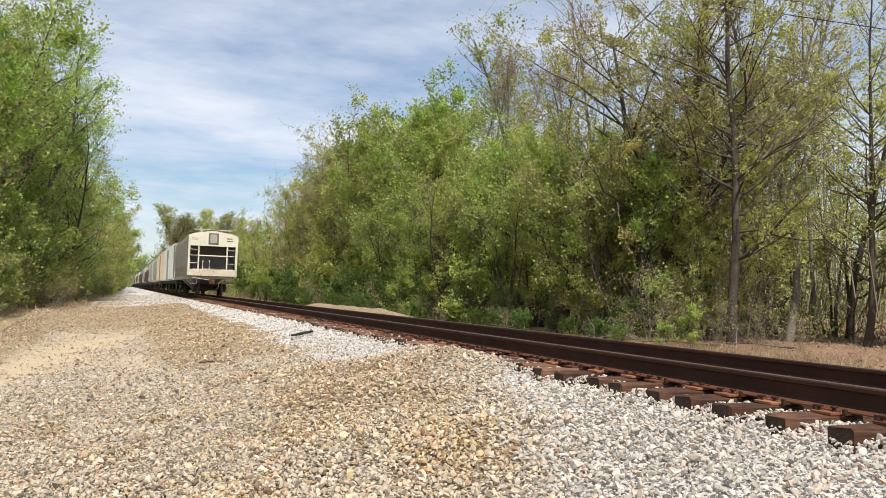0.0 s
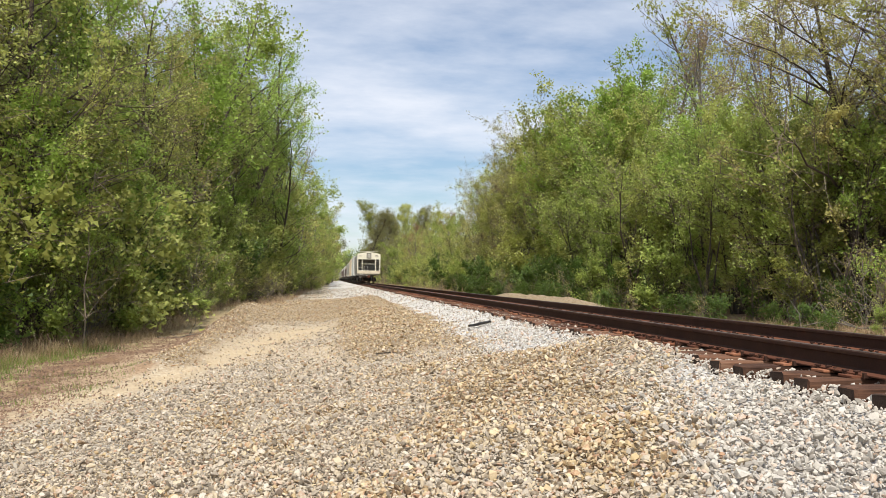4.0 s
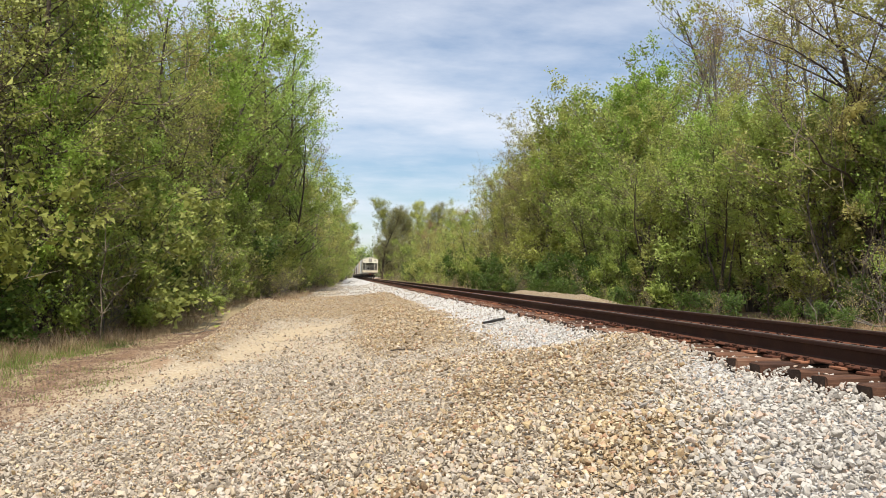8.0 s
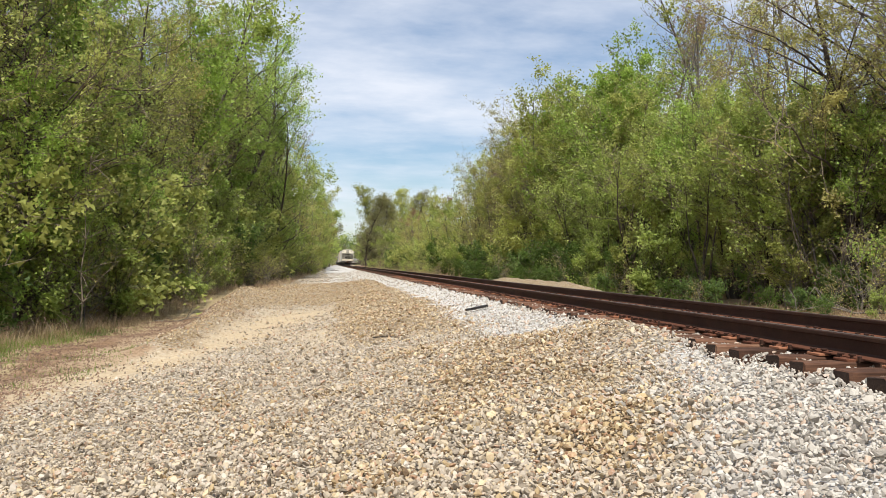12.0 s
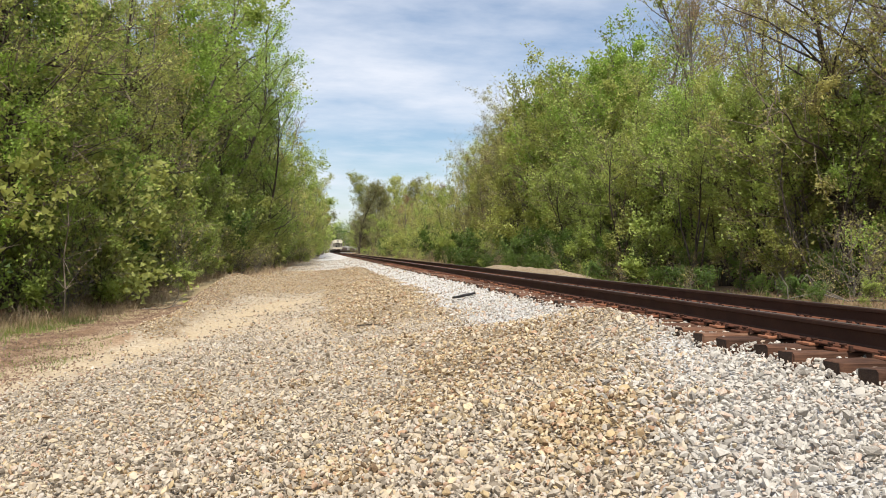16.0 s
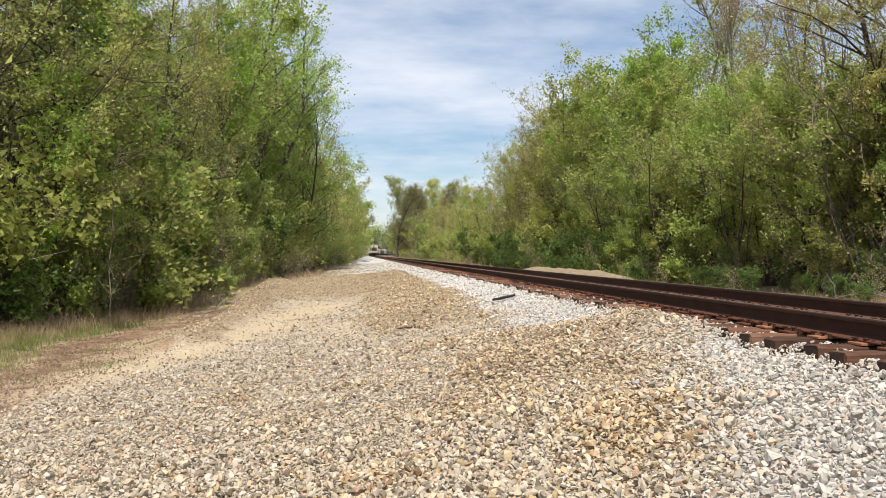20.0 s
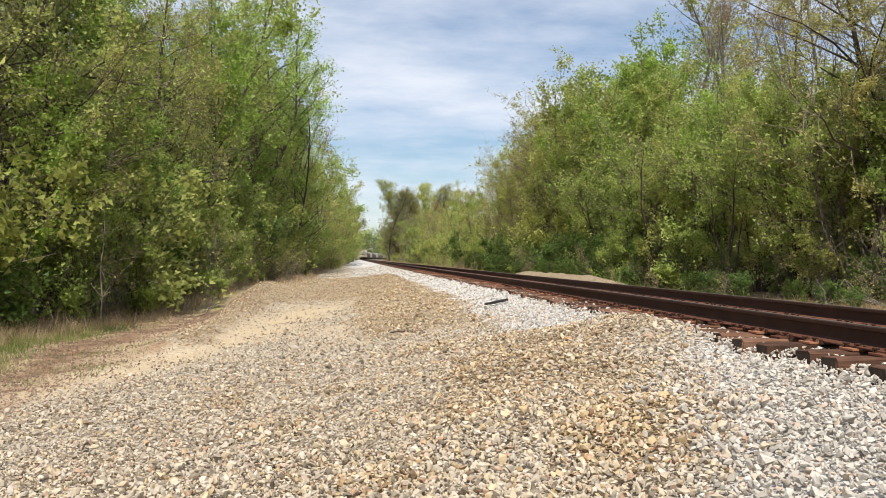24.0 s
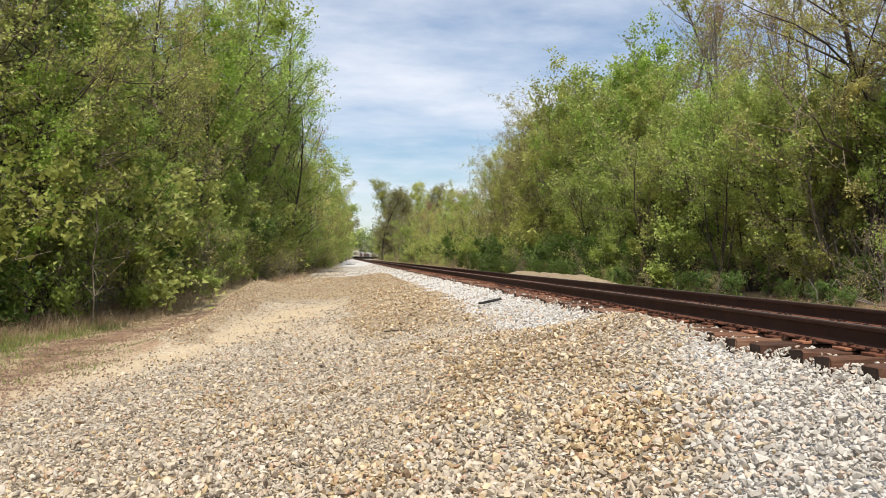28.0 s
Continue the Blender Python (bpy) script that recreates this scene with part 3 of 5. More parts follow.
# ---------------------------------------------------------------- track
RAIL = [(-0.076, -0.186), (0.076, -0.186), (0.076, -0.176), (0.02, -0.160), (0.009, -0.14), (0.009, -0.05), (0.018, -0.042), (0.036, -0.036), (0.037, -0.010), (0.030, 0.0),
        (-0.030, 0.0), (-0.037, -0.010), (-0.036, -0.036), (-0.018, -0.042), (-0.009, -0.05), (-0.009, -0.14), (-0.02, -0.160), (-0.076, -0.176)]


def build_rail(side, label):
    steps = [-12 + 6 * i for i in range(79)] + [468 + 12 * i for i in range(40)]
    verts = []
    for s in steps:
        cx, cy, a = track_place(s)
        for px, pz in RAIL:
            o = side * 0.7525 + px
            verts.append((cx + o * math.cos(a), cy - o * math.sin(a), pz))
    k = len(RAIL)
    rail = tagged(new("rail"), label, "rail", "running rails")
    for name, sides, mats in (("rail_head", range(6, 13), [M["rail"], M["rail_top"]]), ("rail_web", (3, 4, 5, 13, 14, 15), M["rail"]), ("rail_foot", (16, 17, 0, 1, 2), M["rust"])):
        faces = [(i * k + j, i * k + (j + 1) % k, (i + 1) * k + (j + 1) % k, (i + 1) * k + j) for i in range(len(steps) - 1) for j in sides]
        index = [int(j == 9) for i in range(len(steps) - 1) for j in sides]
        mesh_part(name, mesh_of(name, verts, faces, mats, mat_index=index), rail)
    return rail


TIE_PITCH = 0.515


def build_tie(rng, full=True):
    """One tie with its plates and spikes."""
    tie = tagged(new("tie"), "weathered creosoted wooden tie with rusty plates in ballast", "tie", "ties under the rails")
    bm = box(-1.30, 1.30, -0.105, 0.105, -0.395, -0.212, 0.014)
    bmesh.ops.subdivide_edges(bm, edges=[e for e in bm.edges if abs(e.verts[0].co.x - e.verts[1].co.x) > 1], cuts=9)
    for v in bm.verts:
        v.co += Vector((rng.normal(0, 0.008), rng.normal(0, 0.006), rng.normal(0, 0.005)))
    body = part("timber", bm, M["tie"], tie)
    body.data.materials.append(M["tie_end"])
    for f in body.data.polygons:
        if abs(f.normal.x) > 0.8:
            f.material_index = 1
    for s in (-1, 1):
        c = s * 0.7525
        bm = box(c - 0.17, c + 0.17, -0.095, 0.095, -0.211, -0.1885, 0.004)
        box(c - 0.095, c - 0.08, -0.095, 0.095, -0.19, -0.178, 0, bm), box(c + 0.08, c + 0.095, -0.095, 0.095, -0.19, -0.178, 0, bm)
        plate = part("tie_plate", bm, M["rust"], tie, "rusty steel tie plate")
        if not full:
            continue
        for ox, oy in ((-0.10, -0.05), (0.10, 0.05), (-0.135, 0.05), (0.135, -0.05)):
            bm = box(c + ox - 0.009, c + ox + 0.009, oy - 0.009, oy + 0.009, -0.20, -0.16)
            box(c + ox - 0.02 - 0.008 * (ox > 0), c + ox + 0.02 + 0.008 * (ox < 0), oy - 0.017, oy + 0.017, -0.165, -0.150, 0.003, bm)
            part("spike", bm, M["rail"], plate)
        for oy in (-0.135, 0.135):
            bm = box(c - 0.08, c + 0.08, oy - 0.014, oy + 0.014, -0.205, -0.188)
            box(c - 0.10, c - 0.078, oy - 0.016, oy + 0.016, -0.205, -0.160, 0.003, bm)
            box(c + 0.078, c + 0.10, oy - 0.016, oy + 0.016, -0.205, -0.160, 0.003, bm)
            part("rail_anchor", bm, M["rail"], tie, "dark rusty rail anchor clip")
    return tie


def build_track():
    build_rail(-1, "rusty brown steel rail with a worn head on plates")
    build_rail(1, "rusty brown steel rail with a worn head on plates")
    rng = np.random.default_rng(3)
    protos = [build_tie(rng) for _ in range(3)]
    plain = [build_tie(rng, False) for _ in range(2)]
    y0 = 2.80 - 14 * TIE_PITCH
    for i in range(110):
        m = pose(rng.normal(-0.01, 0.035), y0 + i * TIE_PITCH + rng.normal(0, 0.015), rng.normal(0, 0.004), 0, 0, rng.normal(0, 0.7))
        if i < 3:
            protos[i].matrix_basis = m
        elif i in (52, 53):
            plain[i - 52].matrix_basis = m
        else:
            copy_thing(protos[i % 3], m) if i < 52 else copy_thing(plain[i % 2], m)
    # the ties further on, as one
    start, end = y0 + 110 * TIE_PITCH, 452
    n = int((end - start) / TIE_PITCH)
    base = np.array([(sx * 1.3, sy * 0.112, sz) for sz in (-0.395, -0.212) for sy in (-1, 1) for sx in (-1, 1)])
    quads = np.array([(4, 5, 7, 6), (0, 1, 5, 4), (1, 3, 7, 5), (3, 2, 6, 7), (2, 0, 4, 6)])
    v = (base[None] + np.stack([rng.normal(0, 0.03, n), start + np.arange(n) * TIE_PITCH, np.zeros(n)], 1)[:, None]).reshape(-1, 3)
    f = (quads[None] + (np.arange(n) * 8)[:, None, None]).reshape(-1, 4)
    tagged(new("far_ties", mesh_of("far_ties", v, f, M["tie"])), "long row of weathered wooden ties under the rails", "ties", kind="stuff")


build_track()


# ---------------------------------------------------------------- trees
def tubes(segs, sides):
    """Tapered tubes from rows of p, q, r0, r1 as vertices and quads."""
    segs = np.asarray(segs, float)
    p, q, r0, r1 = segs[:, 0:3], segs[:, 3:6], segs[:, 6], segs[:, 7]
    d = q - p
    d /= np.linalg.norm(d, axis=1, keepdims=True) + 1e-9
    ref = np.where(np.abs(d[:, 2:3]) > 0.9, [[1.0, 0, 0]], [[0, 0, 1.0]])
    a = np.cross(d, ref)
    a /= np.linalg.norm(a, axis=1, keepdims=True) + 1e-9
    b = np.cross(d, a)
    ang = np.arange(sides) * 2 * np.pi / sides
    ring = a[:, None] * np.cos(ang)[None, :, None] + b[:, None] * np.sin(ang)[None, :, None]
    v = np.concatenate([p[:, None] + ring * r0[:, None, None], q[:, None] + ring * r1[:, None, None]], 1)
    j = np.arange(sides)
    f = np.stack([j, (j + 1) % sides, (j + 1) % sides + sides, j + sides], 1)
    f = f[None] + (np.arange(len(segs)) * 2 * sides)[:, None, None]
    return v.reshape(-1, 3), f.reshape(-1, 4)


def leaves(rng, spots, size, light=1.3):
    """A small leaf for every spot, turned at random."""
    n = len(spots)
    face = rng.normal(size=(n, 3)) + np.array([0, -0.7, 1.0]) * light       # leaves turn to the light
    face /= np.linalg.norm(face, axis=1, keepdims=True)
    a = np.cross(face, rng.normal(size=(n, 3)))
    a /= np.linalg.norm(a, axis=1, keepdims=True) + 1e-9
    b = np.cross(face, a)
    s = size * np.exp(np.clip(rng.normal(0, 0.35, n), -0.8, 0.5))[:, None]
    v = np.stack([spots - b * s * 0.42, spots + b * s * 0.42, spots + a * s], 1)
    return v.reshape(-1, 3), np.arange(n * 3).reshape(-1, 3)


def unit(v):
    return v / (np.linalg.norm(v) + 1e-9)


def grow(rng, tall, crown_from, spread, limbs, subs, twigs, lean=0.0, stems=1, thick=0.016, upward=0.55, wob=0.10, wooded=0.45, slant0=0.06, slant1=0.22):
    """Trunk, branch and twig segments, and the places where leaves sit."""
    trunk, branch, fine, tips = [], [], [], []
    for s in range(stems):
        az0 = rng.uniform(0, 2 * np.pi)
        slant = lean + (rng.uniform(slant0, slant1) if stems > 1 else rng.uniform(0, 0.05))
        h = tall * (rng.uniform(0.75, 1.0) if stems > 1 else 1.0)
        n = 9
        pts = [np.array([0.12 * tall * 0.1 * np.cos(az0) * (stems > 1), 0.12 * tall * 0.1 * np.sin(az0) * (stems > 1), -0.35])]
        d = unit(np.array([np.cos(az0) * slant, np.sin(az0) * slant, 1.0]))
        for _ in range(n):
            d = unit(d + rng.normal(0, wob, 3) * (1, 1, 0.3) + (0, 0, 0.05))
            pts.append(pts[-1] + d * h / n)
        r = thick * tall / (stems ** 0.4)
        rad = [r * (1.25 if i == 0 else 1.0) * (1 - 0.93 * (i / n) ** 0.9) for i in range(n + 1)]
        trunk += [(*pts[i], *pts[i + 1], rad[i], rad[i + 1]) for i in range(n - 1)]
        for _ in range(max(3, limbs // stems)):
            f = crown_from + (0.885 - crown_from) * rng.uniform(0, 1) ** 0.85
            i = min(int(f * n), n - 1)
            base = pts[i] + (pts[i + 1] - pts[i]) * (f * n - i)
            w = (f - crown_from) / (1 - crown_from)
            length = spread * (0.52 + 0.48 * np.sin(np.pi * min(1, 0.25 + 0.72 * w)) ** 0.8) * rng.uniform(0.55, 1.15)
            az = rng.uniform(0, 2 * np.pi)
            dirn = unit(np.array([np.cos(az), np.sin(az), upward * rng.uniform(0.4, 1.6) + 0.6 * w]))
            rr = max(0.012, rad[i] * rng.uniform(0.3, 0.5))
            p, m = base, 4
            stops = [p]
            for k in range(m):
                dirn = unit(dirn + rng.normal(0, 0.17, 3) + (0, 0, 0.08))
                q = p + dirn * length / m
                branch.append((*p, *q, rr * (1 - 0.8 * k / m), rr * (1 - 0.8 * (k + 1) / m)))
                p = q
                stops.append(p)
            for _ in range(subs):
                g = rng.uniform(0.25, 1.0) * m
                k = min(int(g), m - 1)
                p = stops[k] + (stops[k + 1] - stops[k]) * (g - k)
                ax = unit(stops[k + 1] - stops[k])
                dirn2 = unit(ax + rng.normal(0, 0.62, 3) + (0, 0, 0.25))
                ln = length * rng.uniform(0.22, 0.5)
                r2 = max(0.009, rr * 0.35)
                for k2 in range(2):
                    dirn2 = unit(dirn2 + rng.normal(0, 0.2, 3))
                    q = p + dirn2 * ln / 2
                    fine.append((*p, *q, r2 * (1 - 0.4 * k2), r2 * (0.6 - 0.4 * k2)))
                    for _ in range(twigs):
                        t0 = p + (q - p) * rng.uniform(0.1, 1)
                        e = t0 + unit(dirn2 + rng.normal(0, 0.75, 3) + (0, 0, 0.15)) * ln * rng.uniform(0.25, 0.6)
                        if rng.uniform() < wooded:
                            fine.append((*t0, *e, r2 * 0.6, r2 * 0.2))
                        tips.append((*t0, *e))
                    p = q
    return trunk, branch, fine, np.array(tips)


def build_tree(name, label, seed, leaf, per_tip, leaf_size, bark="bark", category="tree", group="", puff=0.14, even=1.3, **shape):
    rng = np.random.default_rng(seed)
    thing = tagged(new(name), label, category, group)
    trunk, branch, fine, tips = grow(rng, **shape)
    v, f = tubes(trunk, 8)
    v2, f2 = tubes(branch, 4)
    mesh_part("trunk", mesh_of("trunk", *joined([(v, f), (v2, f2)]), M[bark], smooth=True), thing)
    tagged(mesh_part("twig_spray", mesh_of("twig_spray", *tubes(fine, 3), M["twig"]), thing), kind="stuff")
    if per_tip:
        group_of = np.arange(len(tips)) // 5
        lush = rng.gamma(even, 1 / even, group_of[-1] + 1)[group_of]
        pick = np.repeat(np.arange(len(tips)), rng.poisson(per_tip * lush))
        t = rng.uniform(0.1, 1.15, len(pick))[:, None]
        spots = tips[pick, :3] * (1 - t) + tips[pick, 3:] * t + rng.normal(0, puff, (len(pick), 3))
        mesh_part("crown", mesh_of("crown", *leaves(rng, spots, leaf_size), M[leaf]), thing)
    return thing


def at_ground(x, y, turn=0.0, scale=1.0, sink=0.05, tilt=0.0):
    return Matrix.Translation((x, y, float(height(x, y)) - sink)) @ Euler((radians(tilt), 0, radians(turn))).to_matrix().to_4x4() @ Matrix.Scale(scale, 4)


# each kind: how tall it was grown, and its tree, built once
KINDS = {}


def kind(key, *args, **kw):
    tree = build_tree(*args, **kw)
    zs = np.concatenate([[v.co.z for v in c.data.vertices] for c in tree.children])
    KINDS[key] = (float(zs.max()) * 0.97, tree)


EDGE, SHRUBS = "trees along the railway edge", "shrubs along the railway edge"
# near trees: fine leaves on many twigs
kind("bright", "maple_tree", "young maple thick with fresh bright green spring leaves", 21, "leaf_bright", 7.5, 0.102, group=EDGE, puff=0.13, tall=12, crown_from=0.1, spread=3.0, limbs=44, subs=6, twigs=3, thick=0.008, stems=1, wooded=0.6, wob=0.055, even=0.55)
kind("mid", "elm_tree", "leafy elm in mid green spring leaf at the wood's edge", 22, "leaf_mid", 7.5, 0.102, group=EDGE, puff=0.13, tall=13, crown_from=0.1, spread=3.1, limbs=44, subs=6, twigs=3, thick=0.009, stems=1, wooded=0.6, wob=0.055, even=0.55)
kind("olive", "oak_tree", "oak with sparse olive green opening leaves", 23, "leaf_olive", 6.5, 0.094, group=EDGE, puff=0.115, tall=16, crown_from=0.16, spread=3.8, limbs=44, subs=6, twigs=3, thick=0.010, stems=1, wooded=0.75, wob=0.055, even=0.55)
kind("bud", "hickory_tree", "hickory with yellow-brown buds and many bare twigs", 24, "leaf_bud", 6.5, 0.08, bark="bark_pale", group=EDGE, puff=0.1, tall=15, crown_from=0.10, spread=3.8, limbs=44, subs=6, twigs=3, thick=0.009, wooded=0.9, stems=2, slant0=0.03, slant1=0.12, wob=0.055, even=0.6)
kind("thicket", "boxelder_tree", "bushy many-stemmed boxelder leafy down to the ground", 51, "leaf_mid", 7.5, 0.102, group=EDGE, puff=0.13, tall=11, crown_from=0.1, spread=2.9, limbs=56, subs=6, twigs=3, stems=5, thick=0.010, slant0=0.0, slant1=0.07, wooded=0.6, wob=0.035, even=0.55)
kind("thicket_olive", "hornbeam_tree", "bushy hornbeam in yellow-olive young leaf", 52, "leaf_olive", 7.5, 0.102, group=EDGE, puff=0.13, tall=11, crown_from=0.1, spread=3.0, limbs=54, subs=6, twigs=3, stems=4, thick=0.010, slant0=0.0, slant1=0.06, wooded=0.6, wob=0.03, even=0.55)
kind("mass_green", "distant_tree", "round leafy green tree far along the line", 53, "leaf_mid", 22, 0.135, group=EDGE, puff=0.22, tall=14, crown_from=0.02, spread=3.4, limbs=36, subs=4, twigs=1, stems=3, thick=0.010, wooded=0.9, slant0=0.03, slant1=0.12, even=0.9)
kind("mass_olive", "distant_tree", "round yellow-olive tree far along the line", 54, "leaf_olive", 22, 0.135, group=EDGE, puff=0.22, tall=14, crown_from=0.02, spread=3.4, limbs=36, subs=4, twigs=1, stems=3, thick=0.010, wooded=0.9, slant0=0.03, slant1=0.12, even=0.9)
kind("mass_brown", "distant_tree", "brownish budding tree far along the line", 55, "leaf_bud", 22, 0.135, bark="bark_pale", group=EDGE, puff=0.22, tall=14, crown_from=0.02, spread=3.2, limbs=36, subs=4, twigs=1, stems=3, thick=0.010, wooded=0.9, slant0=0.03, slant1=0.12, even=0.9)
kind("stand", "distant_tree", "tall dusky green tree of the stand over the bend", 59, "leaf_olive", 20, 0.22, group=EDGE, puff=0.35, tall=26, crown_from=0.03, spread=5.0, limbs=90, subs=5, twigs=1, stems=1, thick=0.012, upward=0.7, wooded=0.8)
kind("stand_dusky", "distant_tree", "tall dusky brown-green tree of the stand over the bend", 60, "leaf_dusky", 20, 0.22, group=EDGE, puff=0.35, tall=26, crown_from=0.03, spread=5.0, limbs=90, subs=5, twigs=1, stems=1, thick=0.012, upward=0.7, wooded=1.0)
kind("far_green", "distant_tree", "small leafy green tree at the far end of the line", 56, "leaf_mid", 20, 0.26, bark="bark", group=EDGE, puff=0.34, tall=14, crown_from=0.02, spread=3.4, limbs=24, subs=3, twigs=1, stems=3, thick=0.010, wooded=0.5, slant0=0.03, slant1=0.12)
kind("far_olive", "distant_tree", "small yellow-olive tree at the far end of the line", 57, "leaf_dusky", 20, 0.26, bark="bark", group=EDGE, puff=0.34, tall=14, crown_from=0.02, spread=3.4, limbs=24, subs=3, twigs=1, stems=3, thick=0.010, wooded=0.5, slant0=0.03, slant1=0.12)
kind("far_brown", "distant_tree", "small brownish budding tree at the far end of the line", 58, "leaf_dusky", 20, 0.26, bark="bark_pale", group=EDGE, puff=0.34, tall=14, crown_from=0.02, spread=3.4, limbs=24, subs=3, twigs=1, stems=3, thick=0.010, wooded=0.5, slant0=0.03, slant1=0.12)
# trees behind and further on: fewer, larger sprays
kind("bright_back", "maple_tree", "maple with fresh bright green leaves in the wood", 31, "leaf_bright", 14, 0.115, group=EDGE, puff=0.17, tall=15, crown_from=0.10, spread=3.0, limbs=34, subs=5, twigs=1, thick=0.009, wooded=0.8, stems=1, even=0.8)
kind("mid_back", "elm_tree", "elm in mid green spring leaf in the wood", 32, "leaf_mid", 14, 0.115, group=EDGE, puff=0.17, tall=15, crown_from=0.08, spread=3.0, limbs=34, subs=5, twigs=1, thick=0.009, wooded=0.8, stems=1, even=0.8)
kind("olive_back", "oak_tree", "oak with olive green opening leaves in the wood", 33, "leaf_olive", 14, 0.115, group=EDGE, puff=0.17, tall=17, crown_from=0.12, spread=3.0, limbs=34, subs=5, twigs=1, thick=0.010, wooded=0.8, stems=1, even=0.8)
kind("bud_back", "hickory_tree", "hickory with yellow-brown buds in the wood", 34, "leaf_bud", 14, 0.115, bark="bark_pale", group=EDGE, puff=0.17, tall=17, crown_from=0.12, spread=3.0, limbs=34, subs=5, twigs=1, thick=0.010, wooded=0.8, stems=1, even=0.8)
kind("red_back", "redbud_tree", "tree with reddish-brown opening buds", 38, "leaf_red", 14, 0.115, bark="bark_pale", group=EDGE, puff=0.17, tall=13, crown_from=0.10, spread=3.0, limbs=34, subs=5, twigs=1, thick=0.009, wooded=0.8, stems=1, even=0.8)
kind("bare", "bare_tree", "tall slim tree with pale bare branches", 25, "leaf_red", 1.5, 0.10, bark="bark_pale", group=EDGE, tall=20, crown_from=0.30, spread=3.0, limbs=30, subs=5, twigs=2, upward=1.0, thick=0.009, wooded=0.8)
kind("tall", "poplar_tree", "tall tulip poplar with airy light green crown", 26, "leaf_bright", 14, 0.105, bark="bark", group=EDGE, puff=0.16, tall=22, crown_from=0.35, spread=3.4, limbs=28, subs=4, twigs=2, upward=0.8, thick=0.009, wooded=0.8, even=0.8)
kind("bush", "shrub", "many-stemmed green shrub at the wood's edge", 27, "leaf_mid", 9, 0.115, category="shrub", group=SHRUBS, tall=4.2, crown_from=0.05, spread=1.9, limbs=30, subs=3, twigs=2, stems=6, thick=0.008, wooded=0.35, even=0.6)
kind("yellowbush", "shrub", "yellow-green spring shrub at the wood's edge", 37, "leaf_olive", 9, 0.11, category="shrub", group=SHRUBS, tall=4.2, crown_from=0.05, spread=2.0, limbs=30, subs=3, twigs=2, stems=5, thick=0.008, wooded=0.35, even=0.6)
kind("darkbush", "shrub", "dense dark green honeysuckle shrub", 28, "leaf_dark", 8, 0.13, category="shrub", group=SHRUBS, tall=3.0, crown_from=0.02, spread=1.8, limbs=30, subs=3, twigs=2, stems=6, thick=0.008, wooded=0.3, even=0.8)
kind("brush", "bare_shrub", "bare brown brushwood thicket", 29, "leaf_bud", 1.5, 0.07, bark="bark_pale", category="shrub", group=SHRUBS, tall=3.2, crown_from=0.03, spread=1.6, limbs=30, subs=3, twigs=2, stems=8, thick=0.007, wooded=1.0)
kind("big_oak", "oak_tree", "big spreading oak with dark limbs and budding yellow-green twigs", 41, "leaf_bud", 24, 0.075, bark="bark_dark", group=EDGE, puff=0.1, tall=17, crown_from=0.16, spread=6.4, limbs=60, subs=7, twigs=3, stems=3, thick=0.024, upward=0.32, wooded=0.8, slant0=0.05, slant1=0.24, even=0.7)
kind("pole", "hornbeam_tree", "cluster of slender dark stems under a thin green top", 43, "leaf_mid", 7, 0.09, bark="bark_dark", group=EDGE, puff=0.12, even=0.7, tall=9, crown_from=0.42, spread=2.2, limbs=30, subs=5, twigs=2, stems=4, thick=0.013, wooded=0.9, slant0=0.05, slant1=0.22)
kind("slim", "ash_tree", "slim dark-barked ash with long level boughs and few leaves", 42, "leaf_olive", 11, 0.082, bark="bark_dark", group=EDGE, puff=0.1, tall=17, crown_from=0.18, spread=4.0, limbs=40, subs=8, twigs=2, thick=0.0105, upward=0.35, wooded=1.0, even=0.8, wob=0.08)

USED = {}


def plant(key, x, y, tall, turn, tilt=0.0):
    grown, tree = KINDS[key]
    if key not in USED:
        USED[key] = tall / grown
        tree.matrix_basis = at_ground(x, y, turn, tall / grown, tilt=tilt)
        return tree
    # a copy takes over its model's own scale
    return copy_thing(tree, at_ground(x, y, turn, tall / grown / USED[key], tilt=tilt))


